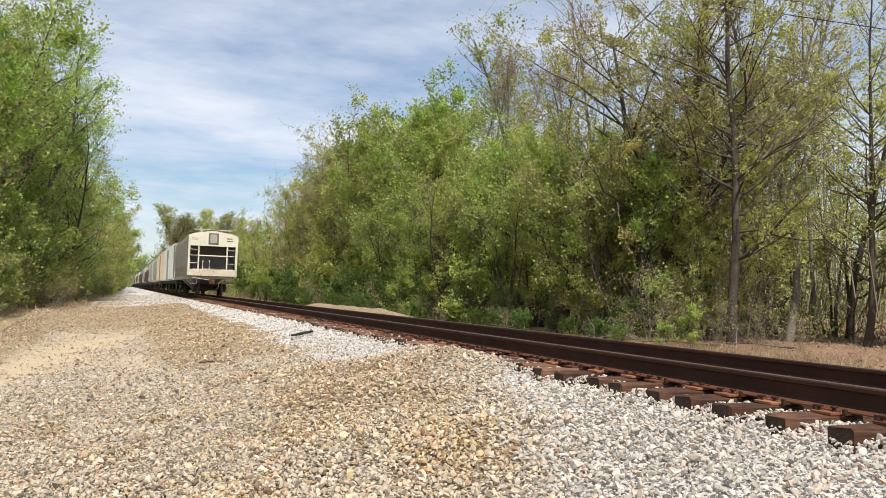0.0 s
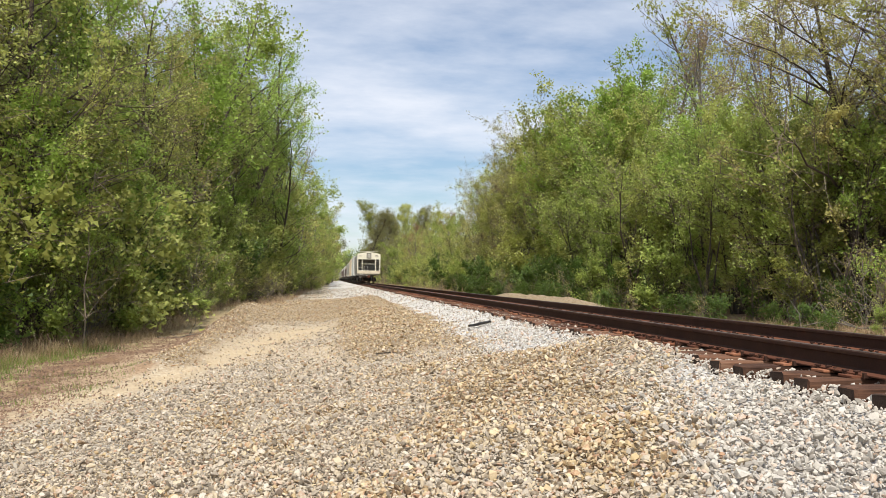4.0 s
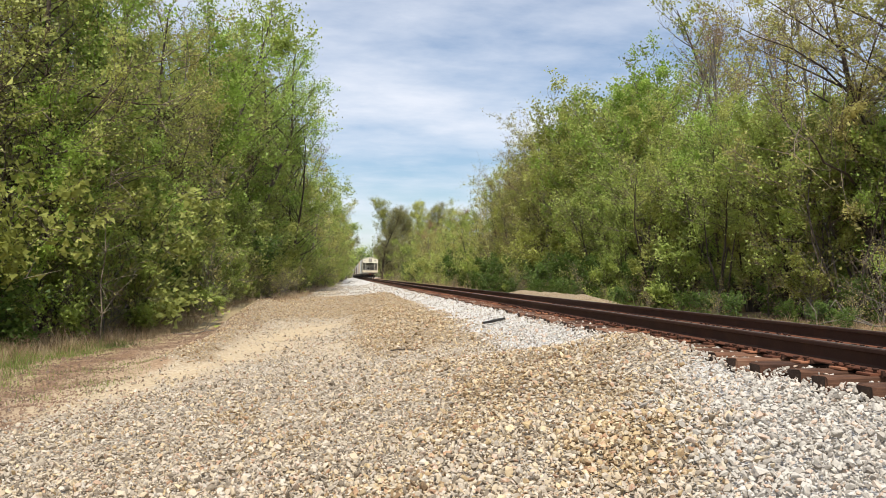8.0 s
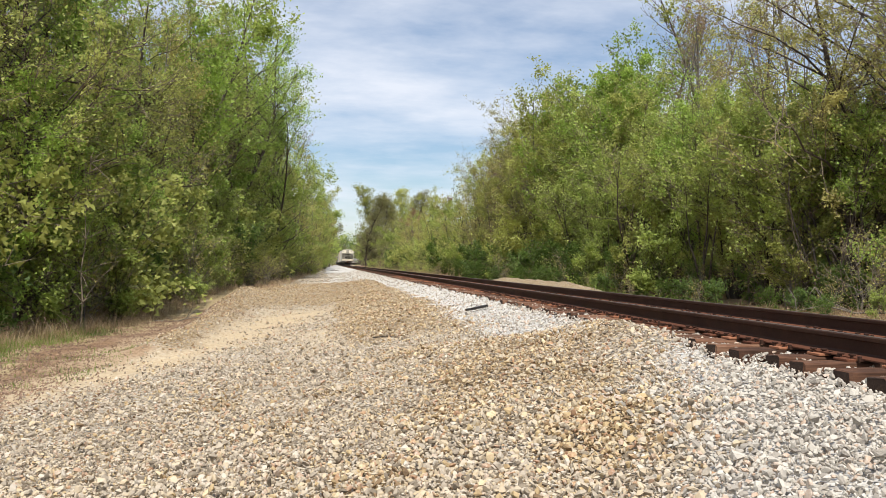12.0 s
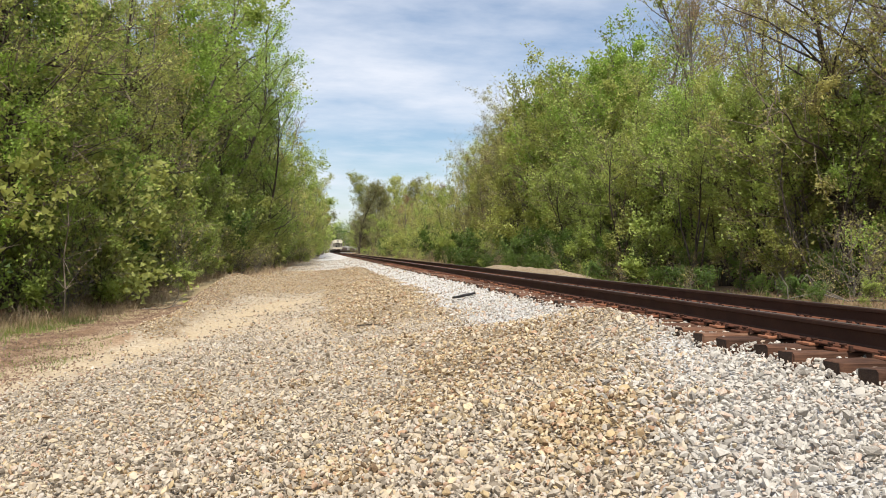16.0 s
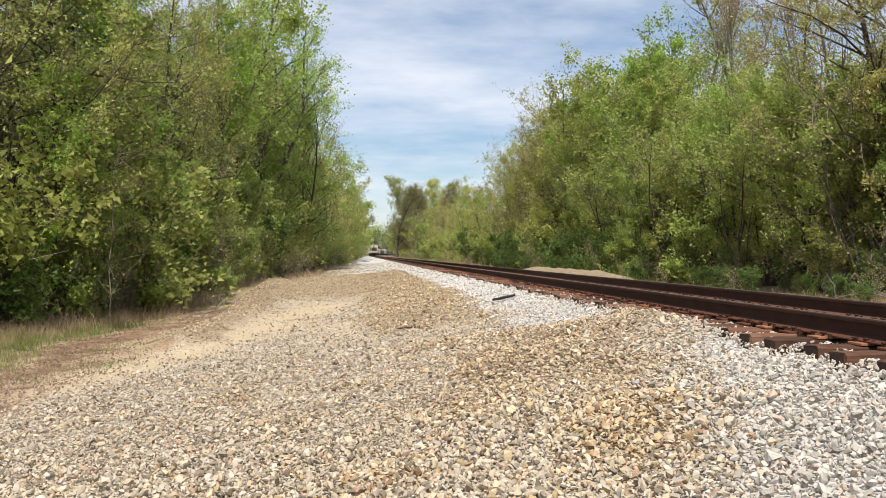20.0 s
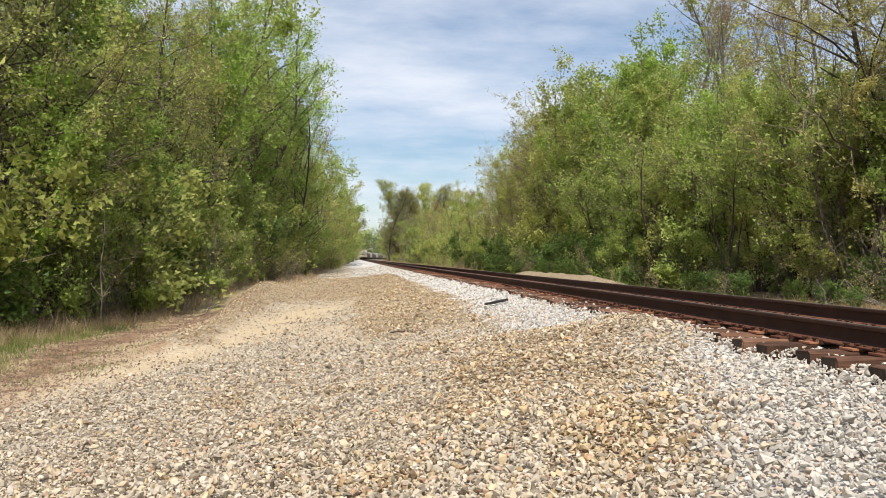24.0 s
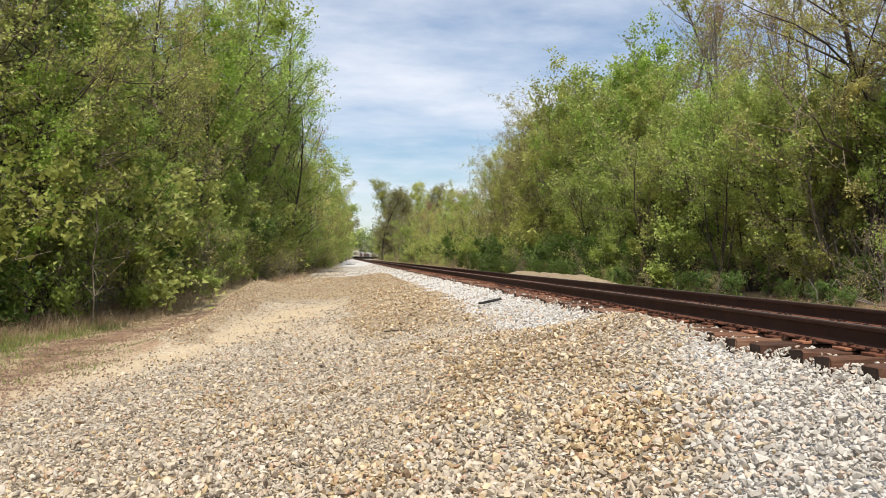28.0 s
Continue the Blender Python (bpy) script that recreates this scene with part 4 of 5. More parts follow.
def plant_rows():
    rng = np.random.default_rng(77)

    def row(line, ys, step, tall, keys, jitter=1.0, grow_step=140):
        y, count = ys[0], 0
        while y < ys[1]:
            st = step * (1 + (y - ys[0]) / grow_step)
            key = keys[count % len(keys)]
            count += 1
            hgt = np.interp(y, *tall) * rng.uniform(0.85, 1.12)
            plant(key, float(np.interp(y, *line)) + rng.normal(0, jitter), y, hgt, rng.uniform(0, 360), rng.normal(0, 2))
            y += st * rng.uniform(0.7, 1.3)

    # left of the track
    edge = ([16, 21, 27, 34, 60, 120, 200, 400], [-18.5, -16.5, -14.6, -13.4, -13.8, -13.0, -10.8, -9.0])
    row(edge, (17, 76), 2.7, ([20, 50, 80], [12.5, 16, 18]), ["bright", "mid", "olive", "mid", "bud"])
    row(([18, 40, 120], [-20, -17, -15]), (19, 76), 4.2, ([20, 60, 120], [16, 19, 20]), ["olive", "bare", "mid_back", "tall", "bud_back", "bright_back"], 1.4)
    row(([18, 40, 120], [-26, -22, -20]), (20, 80), 6.5, ([20, 60, 120], [18, 21, 21]), ["bare", "olive_back", "bud_back", "tall", "mid_back"], 2.0)
    row(([78, 120, 200], [-10.9, -8.9, -6.6]), (74, 200), 3.6, ([74, 90, 110, 140, 200], [17.5, 17, 15.5, 15, 15]), ["bright_back", "mass_green", "mass_olive", "olive_back", "mass_brown", "mass_green"], 0.9)
    row(([80, 200], [-14.5, -11]), (80, 180), 6.0, ([80, 130, 200], [21.5, 19, 17]), ["tall", "olive_back", "bud_back", "bare"], 1.2)
    row(([195, 460, 700], [-7.2, -7.6, -2]), (200, 640), 12, ([190, 460, 700], [16, 18, 20]), ["far_green", "far_olive", "far_brown"], 1.0, 400)
    # right of the track
    row(([18, 60, 120, 300], [12.6, 12.2, 12, 11]), (27.5, 62), 2.6, ([20, 35, 45, 52, 62], [8.0, 9.5, 12.2, 15.2, 15.6]), ["thicket", "thicket_olive", "thicket_olive", "bright"], 0.7)
    row(([18, 60, 120, 300], [12.6, 12.2, 12, 11]), (62, 92), 3.0, ([60, 72, 92], [15.4, 14.4, 13.2]), ["thicket_olive", "bud", "thicket_olive", "bud"], 0.7)
    row(([18, 60, 200], [17, 17.5, 18]), (26, 64), 4.4, ([20, 45, 62, 70], [15, 18, 18.5, 15]), ["bare", "bud_back", "bare", "bare", "olive_back"], 1.5)
    row(([18, 60, 120], [23, 23, 24]), (30, 62), 6.0, ([20, 50, 70, 100], [18, 19, 15, 14]), ["bare", "bud_back", "olive_back", "bare"], 2.0)
    row(([26, 90], [15.2, 15.2]), (27, 92), 3.2, ([27, 42, 52, 70, 92], [7.0, 10.5, 13.2, 13.5, 12.5]), ["thicket", "thicket_olive", "olive", "thicket_olive"], 0.9)
    row(([86, 200], [12.5, 11.5]), (88, 200), 3.8, ([88, 130, 200], [12.0, 11.6, 12.5]), ["mass_olive", "mass_green", "mass_brown", "mass_olive", "red_back"], 0.9)
    row(([86, 200], [17, 16]), (90, 190), 7.0, ([88, 130, 200], [13, 13, 14]), ["mass_olive", "mass_brown", "mass_green"], 1.2)
    row(([200, 300, 460, 600], [12, 11.5, 13, 24]), (204, 640), 12, ([190, 300, 460, 700], [11.5, 13, 17, 18]), ["far_green", "far_brown", "far_olive"], 1.0, 400)
    # undergrowth
    row(([16, 21, 27, 34, 60, 120], [-16.6, -14.8, -13.0, -11.6, -11.2, -10.2]), (17, 80), 2.1, ([20, 100], [3.4, 4.2]), ["bush", "yellowbush", "darkbush", "bush", "brush"], 0.8)
    row(([16, 21, 27, 34, 60, 80], [-18.2, -16.2, -14.2, -12.9, -12.4, -11.4]), (16.5, 80), 2.2, ([16, 38, 48, 80], [3.6, 4.4, 5.8, 6.5]), ["bush", "thicket_olive", "thicket", "yellowbush", "thicket", "bush"], 0.7)
    row(([80, 200], [-9.3, -7.4]), (82, 190), 5.0, ([20, 200], [4.2, 4.6]), ["bush", "yellowbush", "brush"], 0.6)
    row(([18, 60, 200], [9.6, 9.2, 8.6]), (40, 80), 2.2, ([40, 100], [2.8, 3.6]), ["darkbush", "bush", "darkbush", "darkbush", "brush"], 0.8)
    row(([18, 60, 200], [10.2, 9.4, 8.6]), (23, 40), 2.4, ([20, 40], [1.4, 2.2]), ["darkbush", "brush", "darkbush", "brush"], 0.7)
    row(([20, 60], [11.4, 10.8]), (24, 60), 2.1, ([20, 60], [8.0, 9.5]), ["pole"], 0.7)
    row(([18, 30, 60, 90], [8.6, 7.9, 7.6, 7.4]), (20, 90), 1.7, ([18, 45, 90], [0.8, 1.3, 2.2]), ["darkbush", "darkbush", "brush"], 0.45)
    row(([24, 34, 56], [-12.6, -10.8, -10.2]), (24, 56), 1.7, ([24, 56], [1.1, 1.7]), ["brush", "brush", "bush"], 0.5)
    row(([50, 90, 200], [-9.9, -8.8, -6.7]), (52, 200), 3.0, ([50, 90, 200], [2.4, 3.4, 4.2]), ["brush", "brush", "yellowbush", "brush"], 0.5)
    row(([90, 200], [7.2, 6.2]), (92, 230), 4.0, ([90, 200], [1.8, 3.0]), ["brush", "brush", "bush"], 0.5)
    row(([86, 200], [9.0, 8.4]), (88, 190), 5.0, ([20, 200], [4.4, 5.0]), ["bush", "yellowbush", "darkbush"], 0.6)


plant_rows()
# the big spreading oak with the slim ash before it, and the stand of far trees over the bend
for px, py, pt in ((-13.0, 68, 23.0), (-13.6, 61, 22.5), (-14.5, 54, 22.0), (-12.6, 76, 21.5)):
    plant("tall", px, py, pt, 47 * py)
plant("bright", 16.4, 57.0, 18.5, 120)
plant("bright", 18.0, 60.0, 17.5, 250)
for px, py, pt in ((15.5, 46, 17), (17.0, 49, 18), (16.2, 52.5, 18.5), (18.2, 43, 18), (14.9, 41, 15)):
    plant("bare", px, py, pt, 61 * px)
for px, py, pt, pk in ((16.5, 22.5, 16, "bare"), (18, 20.5, 14, "olive"), (20.5, 18.5, 14, "bare"), (22, 21, 16, "olive"), (24, 18.5, 15, "bare")):
    plant(pk, px, py, pt, 53 * py)
plant("big_oak", 12.0, 24.5, 17, 30)
plant("slim", 12.3, 20.3, 16, 200, 2)
for px, py, pt in ((-13.5, 24.2, 16), (-15.6, 22.0, 15), (-13.2, 36.0, 15)):
    plant("slim", px, py, pt, 83 * py, 1.5)
for px, py, pt, pk in ((10.4, 23.6, 7.0, "pole"), (12.6, 72, 13.4, "red_back"), (12.2, 81, 12.8, "red_back"), (13.2, 66, 14, "red_back"), (10.6, 18.9, 1.7, "brush"), (11.3, 18.0, 1.5, "brush"), (9.9, 19.8, 1.5, "brush"), (12.2, 17.3, 1.3, "brush"), (9.9, 31.5, 7.2, "pole"), (9.4, 35, 3.8, "bush"), (10.2, 38.5, 7.5, "thicket_olive"), (9.8, 43, 6, "thicket"), (10.0, 19.3, 1.5, "bush"), (9.3, 19.6, 1.0, "bush"), (8.8, 20.8, 1.2, "brush"), (15.5, 27, 10, "mid"), (17.5, 24.5, 12, "olive"), (23, 26, 15, "olive_back"), (27, 22, 16, "bare"), (19.5, 18.5, 9, "thicket_olive"), (26, 15.5, 11, "olive"), (30, 28, 15, "olive"), (21.5, 30, 14, "thicket_olive"), (33, 19, 15, "bright_back"), (10.2, 27.0, 7.5, "thicket"), (21, 18.5, 9, "mid"), (26, 18.5, 9, "thicket_olive"), (14.2, 28.4, 9, "thicket")):
    plant(pk, px, py, pt, 77 * px)
for px, py, pt, pk in ((10.2, 21.6, 2.8, "brush"), (9.8, 24.6, 3.2, "brush"), (11.3, 22.6, 3.0, "brush"), (9.7, 27.2, 3.0, "brush"), (10.9, 25.6, 3.0, "bush"), (11.3, 22.8, 7.0, "bright"), (13.2, 21.4, 6.5, "olive"), (10.5, 25.0, 7.5, "thicket_olive"), (12.2, 22.2, 5.0, "thicket_olive"), (-13.2, 22.3, 8.0, "bright"), (-12.7, 26.0, 8.5, "mid"), (-12.3, 30.5, 8.0, "bright"), (-14.8, 19.6, 8.0, "olive"), (-14.0, 20.8, 5.0, "yellowbush"), (-12.6, 24.3, 5.0, "bright"), (-12.0, 28.2, 5.5, "yellowbush"), (-11.9, 33.0, 5.5, "bright"), (12.6, 21.8, 3.4, "brush"), (13.4, 20.4, 2.6, "brush")):
    plant(pk, px, py, pt, 91 * px)
for px, py, pt, pk in ((7.4, 286, 25, "stand_dusky"), (10.0, 292, 22, "stand_dusky"), (12.4, 297, 29, "stand"), (15.0, 304, 25, "stand_dusky"), (18.4, 310, 30, "stand"), (21.5, 316, 26, "stand"), (25.0, 318, 29, "stand_dusky"), (28.5, 322, 26.5, "stand"), (33.0, 326, 28, "stand")):
    plant(pk, px, py, pt, 40 * px)



# ---------------------------------------------------------------- the depth of the woods
def build_woods(name, label, corners, stems, sprays, seed, floor, brush, bark="bark_pale", top=19.0):
    """Trunks, thin boughs and leaf sprays behind the edge of the wood."""
    rng = np.random.default_rng(seed)
    x0, x1, y0, y1 = corners
    segs, tips = [], []
    for _ in range(stems):
        x, y = rng.uniform(x0, x1), y0 + (y1 - y0) * rng.uniform(0, 1) ** 1.3
        p = np.array([x, y, float(height(x, y)) + 0.012 * max(0, abs(x) - 60) - 0.2])
        tall, r = rng.uniform(0.55, 1.0) * top, rng.uniform(0.05, 0.15)
        lean = rng.normal(0, 0.05, 2)
        for k in range(4):
            q = p + np.array([lean[0], lean[1], 1.0]) * tall / 4 + rng.normal(0, 0.12, 3)
            segs.append((*p, *q, r * (1 - 0.23 * k), r * (0.77 - 0.23 * k)))
            for _ in range(3 if k else 1):
                c = p + (q - p) * rng.uniform(0.2, 1)
                d = unit(np.array([*rng.normal(0, 1, 2), rng.uniform(0.1, 1.0)]))
                e = c + d * rng.uniform(1.2, 3.2)
                segs.append((*c, *e, r * 0.22, 0.008))
                tips.append((*c, *e))
            p = q
    for _ in range(brush):
        x, y = rng.uniform(x0, x1), y0 + (y1 - y0) * rng.uniform(0, 1) ** 1.3
        p = np.array([x, y, float(height(x, y)) + 0.012 * max(0, abs(x) - 60) - 0.1])
        for _ in range(4):
            q = p + unit(np.array([*rng.normal(0, 0.5, 2), 1.0])) * rng.uniform(1.0, 3.5)
            segs.append((*p, *q, 0.018, 0.006))
            tips.append((*p, *q))
            segs.append((*((p + q) / 2), *(q + rng.normal(0, 0.6, 3)), 0.010, 0.004))
    tips = np.array(tips)
    wood = mesh_of(name + "_stems", *tubes(segs, 4), M[bark], smooth=True)
    tagged(new(name + "_stems", wood), label + ", slender grey trunks and bare boughs", "woods", kind="stuff")
    pick = rng.integers(0, len(tips), sprays)
    t = rng.uniform(0.2, 1.2, sprays)[:, None]
    spots = tips[pick, :3] * (1 - t) + tips[pick, 3:] * t + rng.normal(0, 0.5, (sprays, 3))
    me = mesh_of(name + "_leaves", *leaves(rng, spots, 0.15), [M["leaf_olive"], M["leaf_mid"]], mat_index=rng.integers(0, 2, sprays))
    tagged(new(name + "_leaves", me), label + ", sparse spring leaves on high boughs", "woods", kind="stuff")
    # fallen leaves on the floor
    n = floor
    x, y = rng.uniform(x0, x1, n), y0 + (y1 - y0) * rng.uniform(0, 1, n) ** 1.5
    spots = np.stack([x, y, height(x, y) + 0.012 * np.maximum(0, np.abs(x) - 60) + 0.02], 1)
    tagged(new(name + "_litter", mesh_of(name + "_litter", *leaves(rng, spots, 0.16, 0.0), M["litter"])), "fallen brown leaves on the woodland floor", "leaf litter", kind="stuff")


build_woods("left_woods", "woodland left of the railway", (-75, -19, 8, 150), 520, 65000, 91, 5000, 500)
build_woods("left_edge_woods", "thicket behind the left verge", (-30, -14.5, 14, 80), 170, 16000, 93, 1500, 260, "bark", 15.0)
build_woods("right_woods", "woodland right of the railway", (20, 85, 2, 150), 460, 65000, 92, 16000, 500)
build_woods("right_edge_woods", "thicket behind the right verge", (13.5, 26, 26, 90), 110, 26000, 94, 1500, 260, "bark", 11.0)


def build_canopy(name, label, corners, low, top, clumps, per, size, seed, mats, radius=1.3):
    """Foliage of the wood's depth: clumps of leaves on short boughs under an uneven canopy."""
    rng = np.random.default_rng(seed)
    x0, x1, y0, y1 = corners
    x, y = rng.uniform(x0, x1, clumps), rng.uniform(y0, y1, clumps)
    roof = top * (0.78 + 0.22 * np.sin(x * 0.55 + 2 * np.sin(y * 0.31)) * np.cos(y * 0.43 + x * 0.2))
    z = height(x, y) + low + (roof - low) * rng.uniform(0, 1, clumps) ** 0.8
    c = np.stack([x, y, z], 1)
    k = rng.poisson(per, clumps)
    pick = np.repeat(np.arange(clumps), k)
    spots = c[pick] + rng.normal(0, radius * 0.55, (len(pick), 3)) * (1, 1, 0.7)
    me = mesh_of(name + "_foliage", *leaves(rng, spots, size), [M[m] for m in mats], mat_index=rng.integers(0, len(mats), clumps)[pick])
    tagged(new(name + "_foliage", me), label, "woods", kind="stuff")
    down = c + rng.normal(0, 0.5, c.shape) - np.stack([0 * x, 0 * x, rng.uniform(1.0, 2.5, clumps) * radius], 1)
    segs = np.concatenate([down, c, np.full((clumps, 1), 0.028 * radius), np.full((clumps, 1), 0.008 * radius)], 1)
    tagged(new(name + "_boughs", mesh_of(name + "_boughs", *tubes(segs, 3), M["twig"])), label + ", boughs", "woods", kind="stuff")


build_canopy("far_woods", "distant woodland left of the bend", (-90, -5, 520, 690), 0, 22, 1100, 36, 0.8, 201, ["leaf_dark", "leaf_dark", "leaf_mid"], 4.5)
build_canopy("bend_woods", "distant woodland closing the view beyond the bend", (-50, 36, 790, 880), 0, 32, 700, 36, 1.0, 208, ["leaf_mid", "leaf_dark", "leaf_dark"], 5.5)
build_canopy("right_far_woods", "woodland behind the far trees on the right", (14, 34, 88, 470), 0, 11, 900, 26, 0.34, 202, ["leaf_mid", "leaf_olive", "leaf_bud"], 2.0)
build_canopy("left_far_woods", "woodland behind the far trees on the left", (-36, -12.5, 84, 470), 0, 12, 800, 26, 0.34, 203, ["leaf_mid", "leaf_bud", "leaf_olive"], 2.0)
build_canopy("right_near_woods", "foliage deeper in the right-hand wood", (15, 30, 30, 90), 0, 10, 800, 60, 0.10, 204, ["leaf_mid", "leaf_olive", "leaf_mid"], 1.5)
build_canopy("oak_side_woods", "spring foliage in the wood behind the big oak", (14.5, 34, 19, 34), 2.0, 8, 360, 44, 0.07, 209, ["leaf_olive", "leaf_mid", "leaf_bud"], 1.2)
build_canopy("right_open_woods", "high spring foliage over the open wood", (24, 80, 8, 80), 3.5, 13, 520, 60, 0.15, 205, ["leaf_olive", "leaf_bud", "leaf_mid"], 2.0)
build_canopy("right_deep_woods", "hazy brown woodland far behind the open wood", (62, 150, -10, 150), 0, 15, 1500, 36, 0.34, 207, ["leaf_bud", "leaf_red", "leaf_olive"], 2.6)
build_canopy("left_near_woods", "foliage deeper in the left-hand wood", (-34, -15.5, 18, 84), 0, 12, 900, 60, 0.095, 206, ["leaf_mid", "leaf_olive", "leaf_mid"], 1.5)


# ---------------------------------------------------------------- grass and weeds
def blades(rng, spots, tall, width, bend=0.45):
    """A bent, tapering blade for every spot."""
    n = len(spots)
    az, az2 = rng.uniform(0, 2 * np.pi, n), rng.uniform(0, 2 * np.pi, n)
    h = tall * np.exp(rng.normal(0, 0.35, n))
    out = np.stack([np.cos(az), np.sin(az), np.zeros(n)], 1) * (h * bend * rng.uniform(0.1, 1.0, n))[:, None]
    side = np.stack([np.cos(az2), np.sin(az2), np.zeros(n)], 1) * width
    up = np.stack([np.zeros(n), np.zeros(n), h], 1)
    v = np.stack([spots - side, spots + side, spots + up * 0.6 + out * 0.35 + side * 0.7, spots + up * 0.6 + out * 0.35 - side * 0.7, spots + up * 0.92 + out], 1)
    f = np.array([(0, 1, 2), (0, 2, 3), (3, 2, 4)])[None] + (np.arange(n) * 5)[:, None, None]
    return v.reshape(-1, 3), f.reshape(-1, 3)


def on_ground(x, y, lift=-0.03):
    return np.stack([x, y, height(x, y) + lift], 1)


def tufts(rng, n, per, inside, spread):
    """n tufts of blades inside a region given as a test on x and y."""
    x, y = inside(rng, n)
    k = rng.poisson(per, len(x))
    x, y = np.repeat(x, k), np.repeat(y, k)
    return x + rng.normal(0, spread, len(x)), y + rng.normal(0, spread, len(x))


LAWN = ([5, 13.4, 17.8, 20.4, 23, 29.2, 60, 200], [-9.8, -10.4, -11.0, -10.5, -9.9, -9.4, -9.4, -8.6])


def build_weeds():
    rng = np.random.default_rng(55)

    def verge(depth0, depth1, y0, y1):
        def inside(rng, n):
            y = rng.uniform(y0, y1, n)
            return np.interp(y, *LAWN) - rng.uniform(depth0, depth1, n), y
        return inside

    def band(x0, x1, y0, y1):
        return lambda rng, n: (rng.uniform(x0, x1, n), rng.uniform(y0, y1, n))

    def stuff(name, spots, tall, width, mat, label, bend=0.45):
        tagged(new(name, mesh_of(name, *blades(rng, spots, tall, width, bend), M[mat])), label, "grass", kind="stuff")

    stuff("green_grass", on_ground(*tufts(rng, 430, 24, verge(0.5, 2.6, 11, 23), 0.3)), 0.13, 0.005, "grass_green", "short green grass at the edge of the dirt", 0.9)
    stuff("straw_grass", on_ground(*tufts(rng, 1500, 15, verge(0.9, 4.2, 11, 48), 0.3)), 0.27, 0.0045, "grass_dry", "dry tangled straw-coloured weeds before the trees", 1.5)
    stuff("tall_straw", on_ground(*tufts(rng, 360, 10, verge(2.0, 4.8, 14, 60), 0.25)), 0.5, 0.0045, "grass_dry", "tall dry stalks under the wood's edge", 0.9)
    stuff("brown_stalks", on_ground(*tufts(rng, 700, 12, verge(1.4, 4.8, 13, 60), 0.3)), 0.36, 0.005, "litter", "brown dead stalks and brambles under the wood's edge", 1.4)
    stuff("verge_green", on_ground(*tufts(rng, 170, 12, verge(1.6, 4.4, 14, 60), 0.2)), 0.24, 0.010, "grass_green", "green weeds under the wood's edge", 1.2)
    stuff("far_verge", on_ground(*tufts(rng, 320, 10, verge(-2.0, 1.0, 40, 190), 0.5)), 0.36, 0.012, "grass_dry", "dry brush along the far verge", 1.5)
    stuff("right_straw", on_ground(*tufts(rng, 420, 14, band(5.6, 10.5, 12, 24), 0.3)), 0.22, 0.006, "grass_dry", "dry tangled grass beyond the track", 1.4)
    stuff("right_green", on_ground(*tufts(rng, 200, 10, band(6.0, 8.5, 16, 75), 0.25)), 0.26, 0.010, "grass_green", "green weeds beyond the track", 0.9)
    stuff("far_right_verge", on_ground(*tufts(rng, 320, 10, band(4.5, 8.0, 75, 290), 0.6)), 0.5, 0.02, "grass_dry", "dry brush beyond the far track", 0.8)
    stuff("sprigs", on_ground(*tufts(rng, 70, 14, band(-10.3, -8.9, 12, 18), 0.16)), 0.075, 0.004, "grass_green", "thin green sprigs in the dirt", 0.9)
    # brown leaves blown against the verge
    y = rng.uniform(9.5, 28, 11000)
    x = np.interp(y, *LAWN) + rng.normal(0.2, 0.8, len(y))
    tagged(new("verge_litter", mesh_of("verge_litter", *leaves(rng, on_ground(x, y, 0.012), 0.034, 4.0), M["litter"])), "brown fallen leaves along the verge", "leaf litter", kind="stuff")


    y = rng.uniform(9, 27, 14000)
    x = 7.5 + 22 * rng.uniform(0, 1, len(y)) ** 1.4
    tagged(new("wood_floor_litter", mesh_of("wood_floor_litter", *leaves(rng, on_ground(x, y, 0.012), 0.07, 3.0), M["litter"])), "brown fallen leaves on the floor of the open wood", "leaf litter", kind="stuff")


build_weeds()


# ---------------------------------------------------------------- small things
CABLE = ((7.12, 36.07, 16.54), (19.99, 4.84, 3.9))
LEFT_SAPLING = [(-11.7, 23.1, -1.5), (-11.62, 23.05, -0.6), (-11.7, 23.1, 0.2), (-11.58, 23.1, 1.1), (-11.62, 23.1, 1.9), (-11.5, 23.12, 3.2)]
SAPLING = [(10.85, 23.95, -0.95), (10.45, 24.22, 0.13), (9.99, 24.49, 0.95), (9.77, 24.6, 1.75), (9.65, 24.61, 2.6)]


def limb_mesh(rng, points, r0, r1, sides=6):
    pts = [np.array(p, float) for p in points]
    n = len(pts) - 1
    return [(*pts[i], *pts[i + 1], r0 + (r1 - r0) * i / n, r0 + (r1 - r0) * (i + 1) / n) for i in range(n)]


def fallen_branch(x, y, long, turn, seed, label):
    rng = np.random.default_rng(seed)
    thing = tagged(new("fallen_branch"), label, "branch", "dead branches on the ground")
    pts = [(0, 0, 0.08)]
    for k in range(5):
        pts.append((pts[-1][0] + long / 5, pts[-1][1] + rng.normal(0, long * 0.05), 0.08 + long * 0.03 * k * rng.uniform(0, 1)))
    mesh_part("bough", mesh_of("bough", *tubes(limb_mesh(rng, pts, 0.011 * long, 0.004 * long), 6), M["bark_pale"], smooth=True), thing)
    for k in range(7):
        p = np.array(pts[rng.integers(1, 6)])
        q = p + unit(np.array([rng.uniform(0.1, 1), rng.normal(0, 0.8), rng.uniform(0.0, 0.9)])) * long * rng.uniform(0.15, 0.4)
        q[2] = max(q[2], 0.03)
        segs = limb_mesh(rng, [p, (p + q) / 2 + rng.normal(0, 0.05 * long, 3), q], 0.005 * long, 0.0015 * long, 5)
        mesh_part("twig", mesh_of("twig", *tubes(segs, 5), M["bark_pale"], smooth=True), thing)
    thing.matrix_basis = at_ground(x, y, turn, 1.0, 0.03)
    return thing


